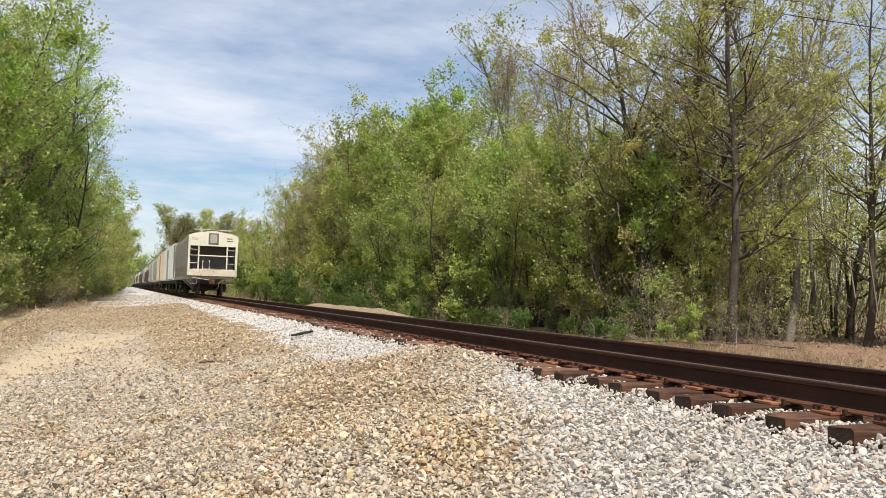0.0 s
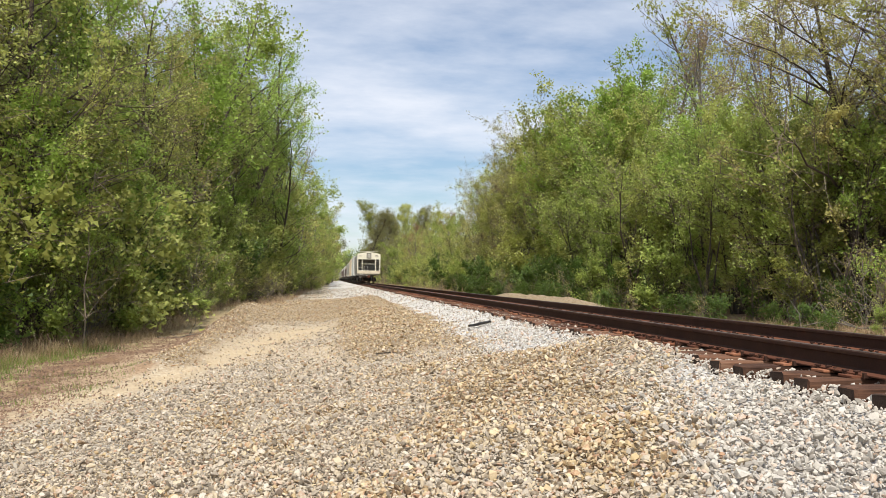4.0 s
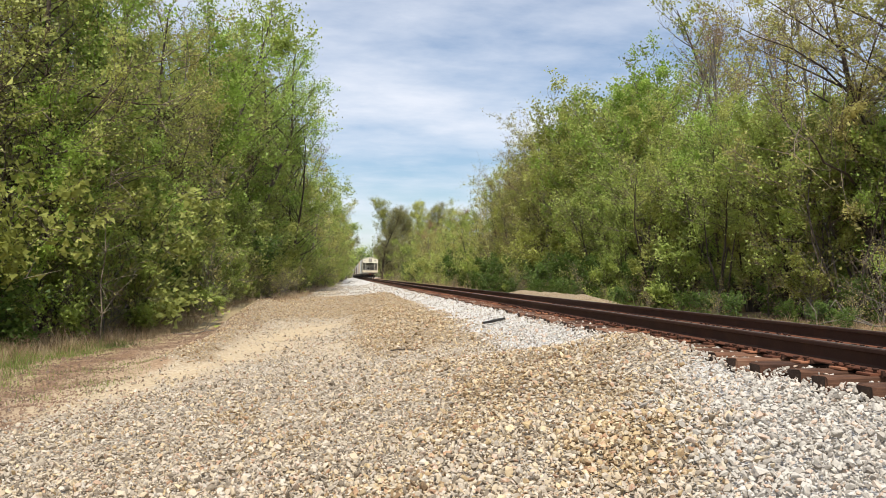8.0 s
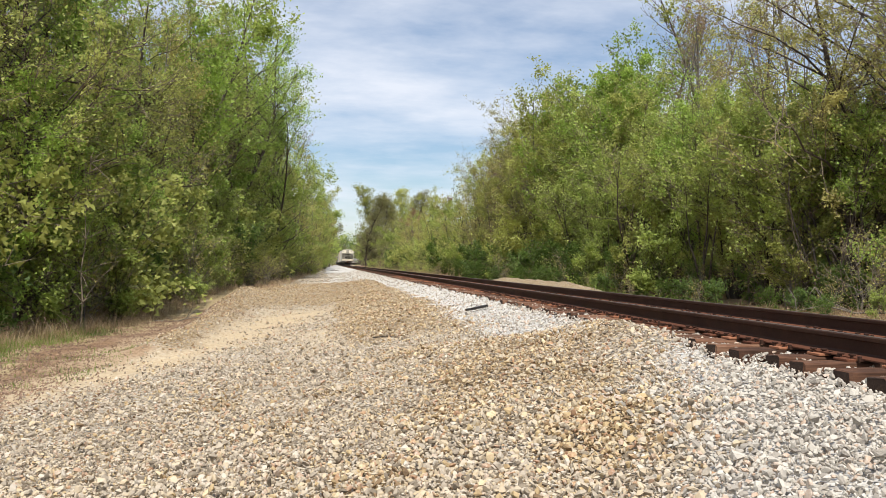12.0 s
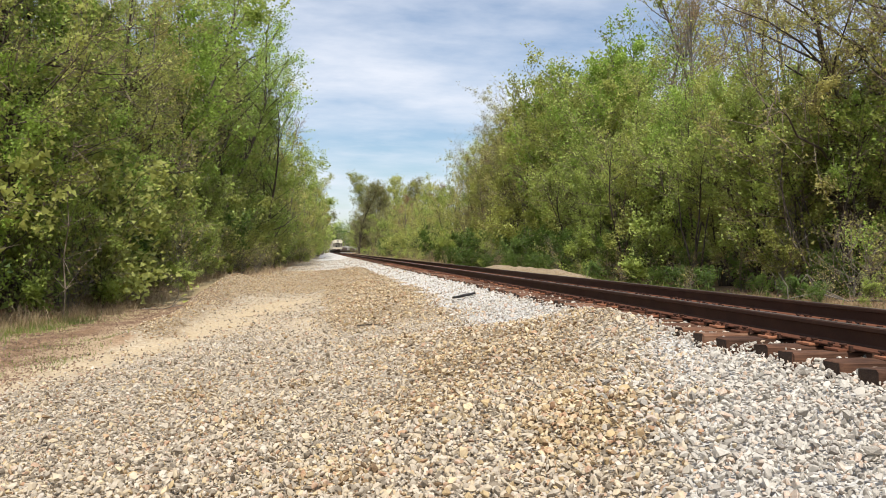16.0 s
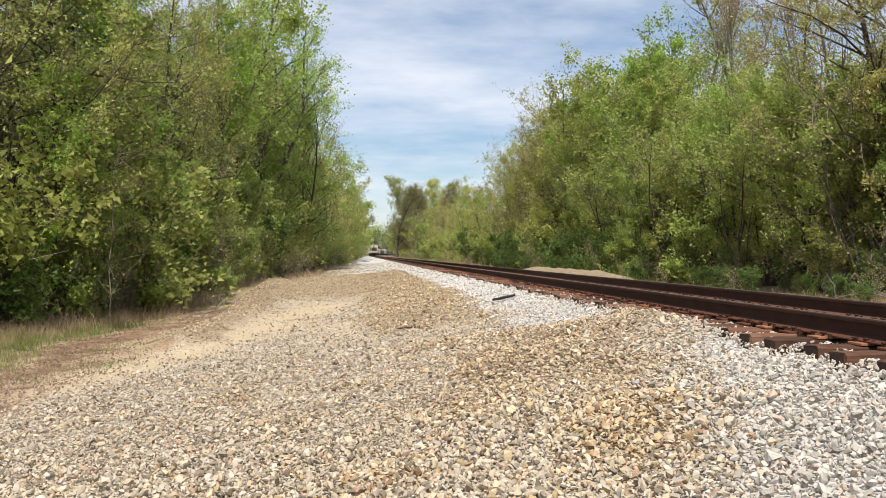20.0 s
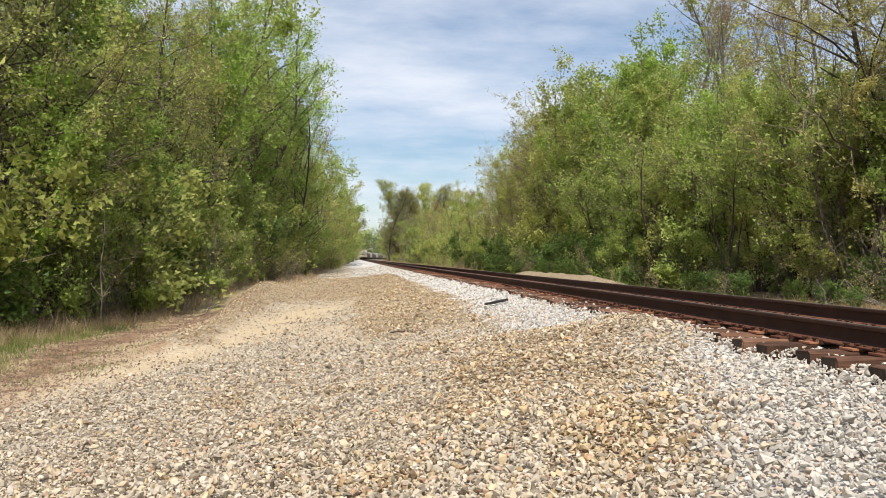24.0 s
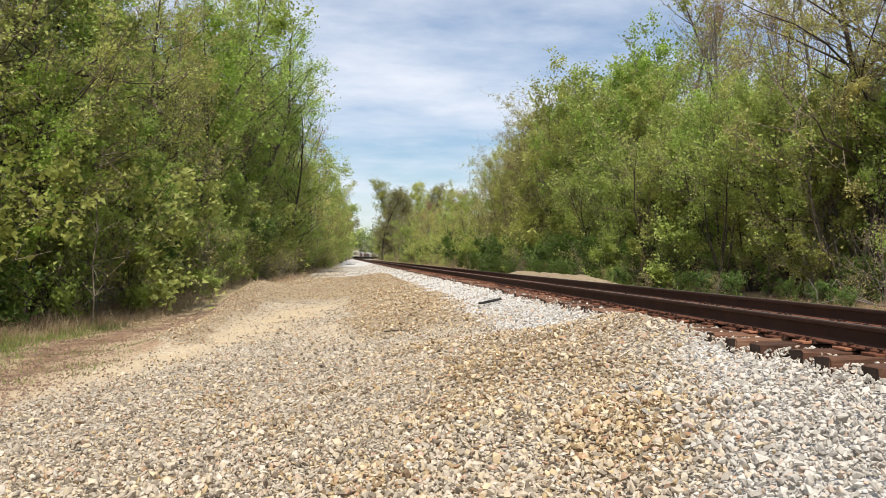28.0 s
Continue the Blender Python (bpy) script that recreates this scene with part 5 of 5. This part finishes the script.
def build_small_things():
    # dark strip of scrap timber lying on the ballast
    strip = tagged(new("timber_scrap"), "dark splintered timber strip lying on pale ballast", "scrap")
    bm = box(-0.26, 0.30, -0.035, 0.035, -0.012, 0.03, 0.006)
    bmesh.ops.subdivide_edges(bm, edges=[e for e in bm.edges if abs(e.verts[0].co.x - e.verts[1].co.x) > 0.3], cuts=5)
    rng = np.random.default_rng(8)
    for v in bm.verts:
        v.co += Vector((0, rng.normal(0, 0.006) + 0.06 * v.co.x ** 2, rng.normal(0, 0.004)))
    part("strip", bm, PAINT["black"], strip)
    strip.matrix_basis = pose(-2.02, 16.25, float(height(-2.02, 16.25)) + 0.05, 0, -8, 31)
    stick = tagged(new("stick"), "short dark stick on the gravel bench", "stick")
    mesh_part("wood", mesh_of("wood", *tubes(limb_mesh(rng, [(-0.22, 0, 0.02), (0, 0.02, 0.035), (0.25, -0.01, 0.02)], 0.014, 0.009), 6), M["bark"], smooth=True), stick)
    stick.matrix_basis = at_ground(-4.05, 14.0, 25, 1.0, -0.02)
    # white marker post by the far track
    post = tagged(new("marker_post"), "short white marker post beside the far track", "post")
    part("shaft", box(-0.07, 0.07, -0.05, 0.05, -0.3, 1.0, 0.01), PAINT["white"], post)
    part("cap", box(-0.085, 0.085, -0.065, 0.065, 1.0, 1.06, 0.01), PAINT["white"], post)
    post.matrix_basis = at_ground(3.6, 255, 3, 1.0, 0.0)
    # cable high over the wood
    cable = tagged(new("overhead_cable"), "thin black overhead cable above the trees", "cable")
    a, b = np.array(CABLE[0]), np.array(CABLE[1])
    pts = [a + (b - a) * t + np.array([0, 0, -0.15 * 4 * t * (1 - t)]) for t in np.linspace(0, 1, 17)]
    mesh_part("wire", mesh_of("wire", *tubes(limb_mesh(rng, pts, 0.014, 0.014), 6), PAINT["black"], smooth=True), cable)
    fallen_branch(-9.6, 118, 6.0, 12, 61, "grey dead branch lying at the far verge")
    fallen_branch(-10.4, 26.5, 2.4, -30, 62, "tangled dead branch in the dry weeds")
    fallen_branch(10.8, 19.0, 3.6, 150, 64, "bleached fallen limb beyond the track")
    fallen_branch(12.0, 17.4, 3.0, 110, 65, "pale fallen brushwood beyond the track")
    build_sapling(SAPLING, "pale crooked bare sapling at the wood's edge", 71, 3)
    build_sapling(LEFT_SAPLING, "slender grey-green sapling with thin upswept twigs at the verge", 72, 6, 0.024)


def build_sapling(points, label, seed, twigs, thick=0.05):
    rng = np.random.default_rng(seed)
    sap = tagged(new("sapling"), label, "tree")
    mesh_part("stem", mesh_of("stem", *tubes(limb_mesh(rng, points, thick, 0.28 * thick), 6), M["twig"], smooth=True), sap)
    for k in range(1, len(points)):
        p = np.array(points[k])
        for _ in range(twigs):
            a = unit(rng.normal(0, 1, 3) + (0, 0, 1.0)) * rng.uniform(0.5, 1.5)
            segs = limb_mesh(rng, [p, p + a * 0.5 + rng.normal(0, 0.06, 3), p + a], 0.011, 0.004)
            mesh_part("twig", mesh_of("twig", *tubes(segs, 5), M["twig"], smooth=True), sap)


# ---------------------------------------------------------------- train
PAINT = {}


def paint(name, dark, mid, light, rough=0.6):
    PAINT[name] = material(name + "_paint", [(0.2, dark), (0.5, mid), (0.85, light)], rough=rough, scale=0.8, fine=9, bump=0.05, depth=0.004)


paint("cream", (0.46, 0.41, 0.31), (0.66, 0.62, 0.50), (0.76, 0.72, 0.61))
paint("sill", (0.16, 0.085, 0.045), (0.56, 0.49, 0.37), (0.72, 0.67, 0.55))
paint("greyside", (0.22, 0.20, 0.17), (0.36, 0.34, 0.30), (0.48, 0.46, 0.41))
paint("paleblue", (0.34, 0.35, 0.32), (0.46, 0.47, 0.44), (0.56, 0.56, 0.53))
paint("buff", (0.34, 0.26, 0.17), (0.49, 0.40, 0.29), (0.57, 0.48, 0.36))
paint("white", (0.30, 0.28, 0.25), (0.52, 0.50, 0.46), (0.66, 0.64, 0.60))
paint("black", (0.012, 0.011, 0.010), (0.025, 0.022, 0.02), (0.05, 0.045, 0.04))
paint("brown", (0.05, 0.03, 0.022), (0.10, 0.06, 0.045), (0.15, 0.10, 0.08))
paint("dark", (0.09, 0.078, 0.064), (0.15, 0.13, 0.108), (0.21, 0.185, 0.155))


def build_wheelset(parent, y):
    w = new("wheelset")
    w.parent = parent
    w.matrix_basis = pose(0, y, 0.42)
    part("axle", rod((-0.95, 0, 0), (0.95, 0, 0), 0.08, 10), PAINT["black"], w)
    for s in (-1, 1):
        bm = rod((s * 0.69, 0, 0), (s * 0.82, 0, 0), 0.42, 16)
        rod((s * 0.69, 0, 0), (s * 0.715, 0, 0), 0.45, 16, bm), rod((s * 0.70, 0, 0), (s * 0.90, 0, 0), 0.14, 8, bm)
        part("wheel", bm, PAINT["brown"], w)
    return w


def build_truck(car, y):
    """Side frames and bolster; the wheelsets are parts of the car beside it."""
    bm = box(-1.05, 1.05, y - 0.22, y + 0.22, 0.45, 0.80, 0.03)
    for s in (-1, 1):
        extrude_side = [(y - 1.15, 0.42), (y - 1.15, 0.62), (y - 0.55, 0.82), (y + 0.55, 0.82), (y + 1.15, 0.62), (y + 1.15, 0.42), (y + 0.75, 0.45), (y + 0.35, 0.24), (y - 0.35, 0.24), (y - 0.75, 0.45)]
        b2 = bmesh.new()
        a = [b2.verts.new((s * 0.93, p, q)) for p, q in extrude_side]
        c = [b2.verts.new((s * 1.08, p, q)) for p, q in extrude_side]
        k = len(a)
        for i in range(k):
            b2.faces.new((a[i], a[(i + 1) % k], c[(i + 1) % k], c[i]))
        b2.faces.new(a[::-1]), b2.faces.new(c)
        bmesh.ops.recalc_face_normals(b2, faces=b2.faces)
        merge(bm, b2)
    part("truck_frame", bm, PAINT["black"], car)
    return [build_wheelset(car, y - 0.88), build_wheelset(car, y + 0.88)]


def under_gear(car, length):
    wheels = build_truck(car, 2.1) + build_truck(car, length - 2.1)
    for y, s in ((0, -1), (length, 1)):
        bm = box(-0.11, 0.11, y + s * 0.45 - 0.45, y + s * 0.45 + 0.1, 0.78, 1.02, 0.02)
        box(-0.20, 0.16, y + s * 0.50 - 0.10, y + s * 0.50 + 0.14, 0.74, 1.08, 0.05, bm)
        part("coupler", bm, M["rust"], car, "rusty knuckle coupler")
        bm = rod((0.35, y + s * 0.25, 0.95), (0.42, y + s * 0.42, 0.62), 0.03, 6)
        rod((0.42, y + s * 0.42, 0.62), (0.28, y + s * 0.5, 0.42), 0.03, 6, bm)
        part("air_hose", bm, PAINT["black"], car, "black rubber air hose")
    return wheels


def hopper_car(name, label, side, end, length=17.4, low=False):
    """Covered hopper: curved sides, arched roof, open end bays with ladders over a sloped sheet."""
    car = tagged(new(name), label, "railway wagon", "wagons of the train")
    top = 3.15 if low else 4.02
    peak = top + (0.10 if low else 0.30)
    sides = [(-1.42, 1.35), (-1.56, 2.0), (-1.58, 2.8), (-1.55, top - 0.25), (-1.50, top)]
    roof = [(-1.1, top + 0.18 * (peak - top) / 0.3), (-0.5, peak - 0.05), (0, peak), (0.5, peak - 0.05), (1.1, top + 0.18 * (peak - top) / 0.3)]
    outline = sides + roof + [(-x, z) for x, z in sides[::-1]]
    part("body", extrude(outline, 1.75, length - 1.75), PAINT[side], car)
    for y0, y1 in ((0.0, 1.75), (length - 1.75, length)):
        tail = y0 == 0.0
        face, back = (y0, y1) if tail else (y1, y0)
        s = 1 if tail else -1
        # side wings that carry the end bay
        for sx in (-1, 1):
            bm = extrude([(sx * 1.50, 1.30), (sx * 1.585, 1.30), (sx * 1.585, top), (sx * 1.50, top)], min(face + s * 0.02, back), max(face + s * 0.02, back))
            part("side_wing", bm, PAINT[side], car)
        if tail:
            roofline = [(-1.60, 3.30), (-1.60, top - 0.02), (-1.15, top + 0.14), (-0.5, peak - 0.06), (0, peak), (0.5, peak - 0.06), (1.15, top + 0.14), (1.60, top - 0.02), (1.60, 3.30)]
            part("end_header", extrude(roofline, face, face + 0.10), PAINT[end], car, "cream painted arched end panel")
            part("bay_roof", extrude([(-1.58, top - 0.06), (-1.15, top + 0.10), (0, peak - 0.05), (1.15, top + 0.10), (1.58, top - 0.06)], face + 0.10, back), PAINT[end], car)
            bm = box(-1.60, 1.60, face, face + 0.12, 1.30, 1.74, 0.02)
            part("end_sill", bm, PAINT["sill"], car, "cream end sill streaked with rust")
            for sx in (-1, 1):
                part("corner_post", box(min(sx * 1.46, sx * 1.60), max(sx * 1.46, sx * 1.60), face + 0.003, face + 0.13, 1.74, 3.30, 0.01), PAINT[end], car)
                part("inner_post", box(sx * 0.92 - 0.045, sx * 0.92 + 0.045, face + 0.01, face + 0.10, 1.70, 3.34, 0.01), PAINT[end], car)
                for z in (2.15, 2.66, 3.05):
                    part("ladder_rung", rod((sx * 0.92, face - 0.02, z), (sx * 1.52, face - 0.02, z), 0.016, 6), PAINT[end], car)
                bm = rod((sx * 1.35, face - 0.01, 1.32), (sx * 1.35, face - 0.01, 0.75), 0.025, 6)
                rod((sx * 1.35, face - 0.01, 0.76), (sx * 0.98, face - 0.01, 0.76), 0.025, 6, bm), rod((sx * 0.98, face - 0.01, 0.76), (sx * 0.98, face - 0.01, 1.32), 0.025, 6, bm)
                part("sill_step", bm, PAINT["dark"], car)
                # gusset at the foot of each opening
                bm = bmesh.new()
                vs = [bm.verts.new((sx * px, face + 0.05, pz)) for px, pz in ((1.47, 1.74), (1.25, 1.74), (1.47, 2.05))]
                bm.faces.new(vs)
                bmesh.ops.solidify(bm, geom=bm.faces[:], thickness=0.02)
                part("gusset", bm, PAINT[end], car)
            part("cross_rail", box(-0.92, 0.92, face - 0.005, face + 0.05, 2.62, 2.69, 0.008), PAINT[end], car)
            # sloped sheet behind the bay
            bm = bmesh.new()
            vs = [bm.verts.new(p) for p in ((-1.50, face + 1.74, 3.9), (1.50, face + 1.74, 3.9), (1.50, face + 0.75, 1.35), (-1.50, face + 0.75, 1.35))]
            bm.faces.new(vs)
            bmesh.ops.solidify(bm, geom=bm.faces[:], thickness=0.02)
            part("slope_sheet", bm, PAINT["greyside"], car, "weathered grey sloped end sheet")
            part("floor_plate", box(-1.5, 1.5, face + 0.12, back, 1.28, 1.34), PAINT["greyside"], car)
            # brake gear
            bm = box(-0.66, -0.60, face + 0.02, face + 0.08, 1.70, 2.38)
            box(-0.24, -0.18, face + 0.02, face + 0.08, 1.70, 2.38, 0, bm)
            part("brake_stand", bm, PAINT["white"], car, "white brake stand")
            bm = bmesh.new()
            bmesh.ops.create_cone(bm, cap_ends=True, segments=16, radius1=0.22, radius2=0.22, depth=0.04, matrix=pose(-0.42, face - 0.04, 2.12, 90))
            box(-0.56, -0.28, face - 0.02, face + 0.10, 1.98, 2.28, 0.02, bm)
            part("brake_wheel", bm, PAINT["black"], car)
            # hatch with its mesh panel under the peak
            part("hatch_frame", box(-0.33, 0.33, face - 0.03, face + 0.05, 3.42, 4.17, 0.02), PAINT["dark"], car, "dark framed hatch under the roof peak")
            part("hatch_panel", box(-0.22, 0.22, face - 0.045, face - 0.02, 3.52, 4.08, 0.02), PAINT["greyside"], car)
            # lettering too small to read
            for bx, bw, bz, bh in ((-1.42, 0.50, 3.78, 0.03), (-1.42, 0.42, 3.70, 0.03), (0.86, 0.36, 3.80, 0.07), (0.86, 0.42, 3.64, 0.07)):
                part("marking_bar", box(bx, bx + bw, face - 0.006, face + 0.01, bz, bz + bh), PAINT["dark"], car)
            bm = rod((-1.25, face - 0.05, 1.18), (0.1, face - 0.05, 1.00), 0.02, 6)
            part("uncoupling_lever", bm, PAINT["white"], car)
        else:
            part("bay_end", extrude(outline, min(face - 0.1, face), max(face - 0.1, face)), PAINT[side], car)
    part("roof_edge", box(-1.24, 1.24, -0.02, 0.55, peak + 0.055, peak + 0.085), PAINT[end], car) if not low else None
    bm = box(-0.33, 0.33, 0.02, length - 0.02, peak + 0.05, peak + 0.08)
    part("running_board", bm, PAINT[end], car)
    part("hatch_row", extrude([(-0.30, peak - 0.02), (-0.30, peak + 0.045), (0.30, peak + 0.045), (0.30, peak - 0.02)], 2.5, length - 2.5), PAINT[side], car)
    # outlet bins below
    for k in range(3):
        y = length * (0.29 + 0.21 * k)
        bm = bmesh.new()
        a = [bm.verts.new(p) for p in ((-1.3, y - 1.5, 1.36), (1.3, y - 1.5, 1.36), (1.3, y + 1.5, 1.36), (-1.3, y + 1.5, 1.36))]
        b = [bm.verts.new(p) for p in ((-0.4, y - 0.35, 0.45), (0.4, y - 0.35, 0.45), (0.4, y + 0.35, 0.45), (-0.4, y + 0.35, 0.45))]
        for i in range(4):
            bm.faces.new((a[i], a[(i + 1) % 4], b[(i + 1) % 4], b[i]))
        bm.faces.new(b), bm.faces.new(a[::-1])
        bmesh.ops.recalc_face_normals(bm, faces=bm.faces)
        part("outlet_bin", bm, PAINT["dark"], car)
    part("side_sill", box(-1.50, 1.50, 0.2, length - 0.2, 1.14, 1.32, 0.02), PAINT[side], car)
    return car, under_gear(car, length), length + 1.0


def box_car(name, label, side, length=16.8, top=4.25):
    """Boxcar with ribbed sides, a sliding door and a low roof."""
    car = tagged(new(name), label, "railway wagon", "wagons of the train")
    part("body", extrude([(-1.55, 1.12), (-1.55, top), (0, top + 0.14), (1.55, top), (1.55, 1.12)], 0, length), PAINT[side], car)
    for i in range(13):
        y = 0.3 + i * (length - 0.6) / 12
        for sx in (-1, 1):
            part("rib", box(min(sx * 1.55, sx * 1.61), max(sx * 1.55, sx * 1.61), y - 0.05, y + 0.05, 1.2, top - 0.05), PAINT[side], car)
    for sx in (-1, 1):
        part("door", box(min(sx * 1.55, sx * 1.63), max(sx * 1.55, sx * 1.63), length / 2 - 1.5, length / 2 + 1.4, 1.25, top - 0.25, 0.01), PAINT[side], car)
    part("frame", box(-1.2, 1.2, 0.1, length - 0.1, 0.92, 1.12), PAINT["black"], car)
    return car, under_gear(car, length), length + 1.0


def build_train():
    kinds = [hopper_car("covered_hopper", "cream covered hopper wagon with ladders on its open end", "greyside", "cream"),
             box_car("boxcar", "pale grey boxcar coupled in the train", "paleblue"),
             box_car("boxcar", "buff tan boxcar coupled in the train", "buff"),
             hopper_car("covered_hopper", "dirty grey covered hopper wagon in the train", "white", "white"),
             hopper_car("gravel_hopper", "low dark open-topped hopper wagon in the train", "brown", "brown", 13.5, True)]
    order = [0, 1, 2, 3, 3, 4, 4, 3, 4, 4, 4, 3, 4, 4, 3, 4, 4, 3, 4, 4, 4, 3, 4, 4, 3, 3, 4, 4]
    cars, used, back = [], set(), 0.0
    for k in order:
        car, wheels, room = kinds[k]
        if k in used:
            car = copy_thing(car, Matrix.Identity(4))
        used.add(k)
        cars.append((car, back, room))
        back += room
    return cars, kinds[0][1]


CARS, TAIL_WHEELS = build_train()
build_small_things()


def build_single_stones():
    """Loose stones lying on top of the shoulder by the tie ends, each a piece of the ballast."""
    rng = np.random.default_rng(101)
    bed = tagged(new("ballast_shoulder"), "loose pale limestone stones on the ballast shoulder", "ballast", kind="structure")
    meshes = []
    for k in range(8):
        v, f = STONES[k]
        meshes.append(mesh_of("stone", v, f, M["stone_piece"]))
    for k in range(300):
        x, y = rng.uniform(-2.9, -1.45), rng.uniform(2.6, 6.2)
        size = 0.03 * math.exp(rng.normal(0, 0.25))
        ob = new("stone", meshes[k % 8])
        ob.parent = bed
        ob.matrix_basis = Matrix.Translation((x, y, float(height(x, y)) + size * 0.75)) @ Euler((rng.normal(0, 0.4), rng.normal(0, 0.4), rng.uniform(0, 6.28))).to_matrix().to_4x4() @ Matrix.Scale(size, 4)


build_single_stones()


def run(t):
    """How far along the track the train's tail has come."""
    return 57.0 + 15.3 * t - 0.06 * t * t


def motions():
    times = [0.5 * i for i in range(57)]
    for car, back, room in CARS:
        rows = []
        for t in times:
            ax, ay, _ = track_place(run(t) + back + 2.0)
            bx, by, _ = track_place(run(t) + back + room - 3.0)
            turn = math.atan2(bx - ax, by - ay)
            rows.append((t, pose(ax - 2.0 * math.sin(turn), ay - 2.0 * math.cos(turn), 0, 0, 0, -math.degrees(turn))))
        walk(car, rows)
    # the tail wagon's wheelsets roll, row by row under a quarter turn
    for wheelset in TAIL_WHEELS:
        y = wheelset.matrix_basis.translation.y
        walk(wheelset, [(k / FPS, pose(0, y, 0.42, -math.degrees((run(k / FPS) - run(0)) / 0.42) % 360)) for k in range(28 * FPS + 1)])


motions()
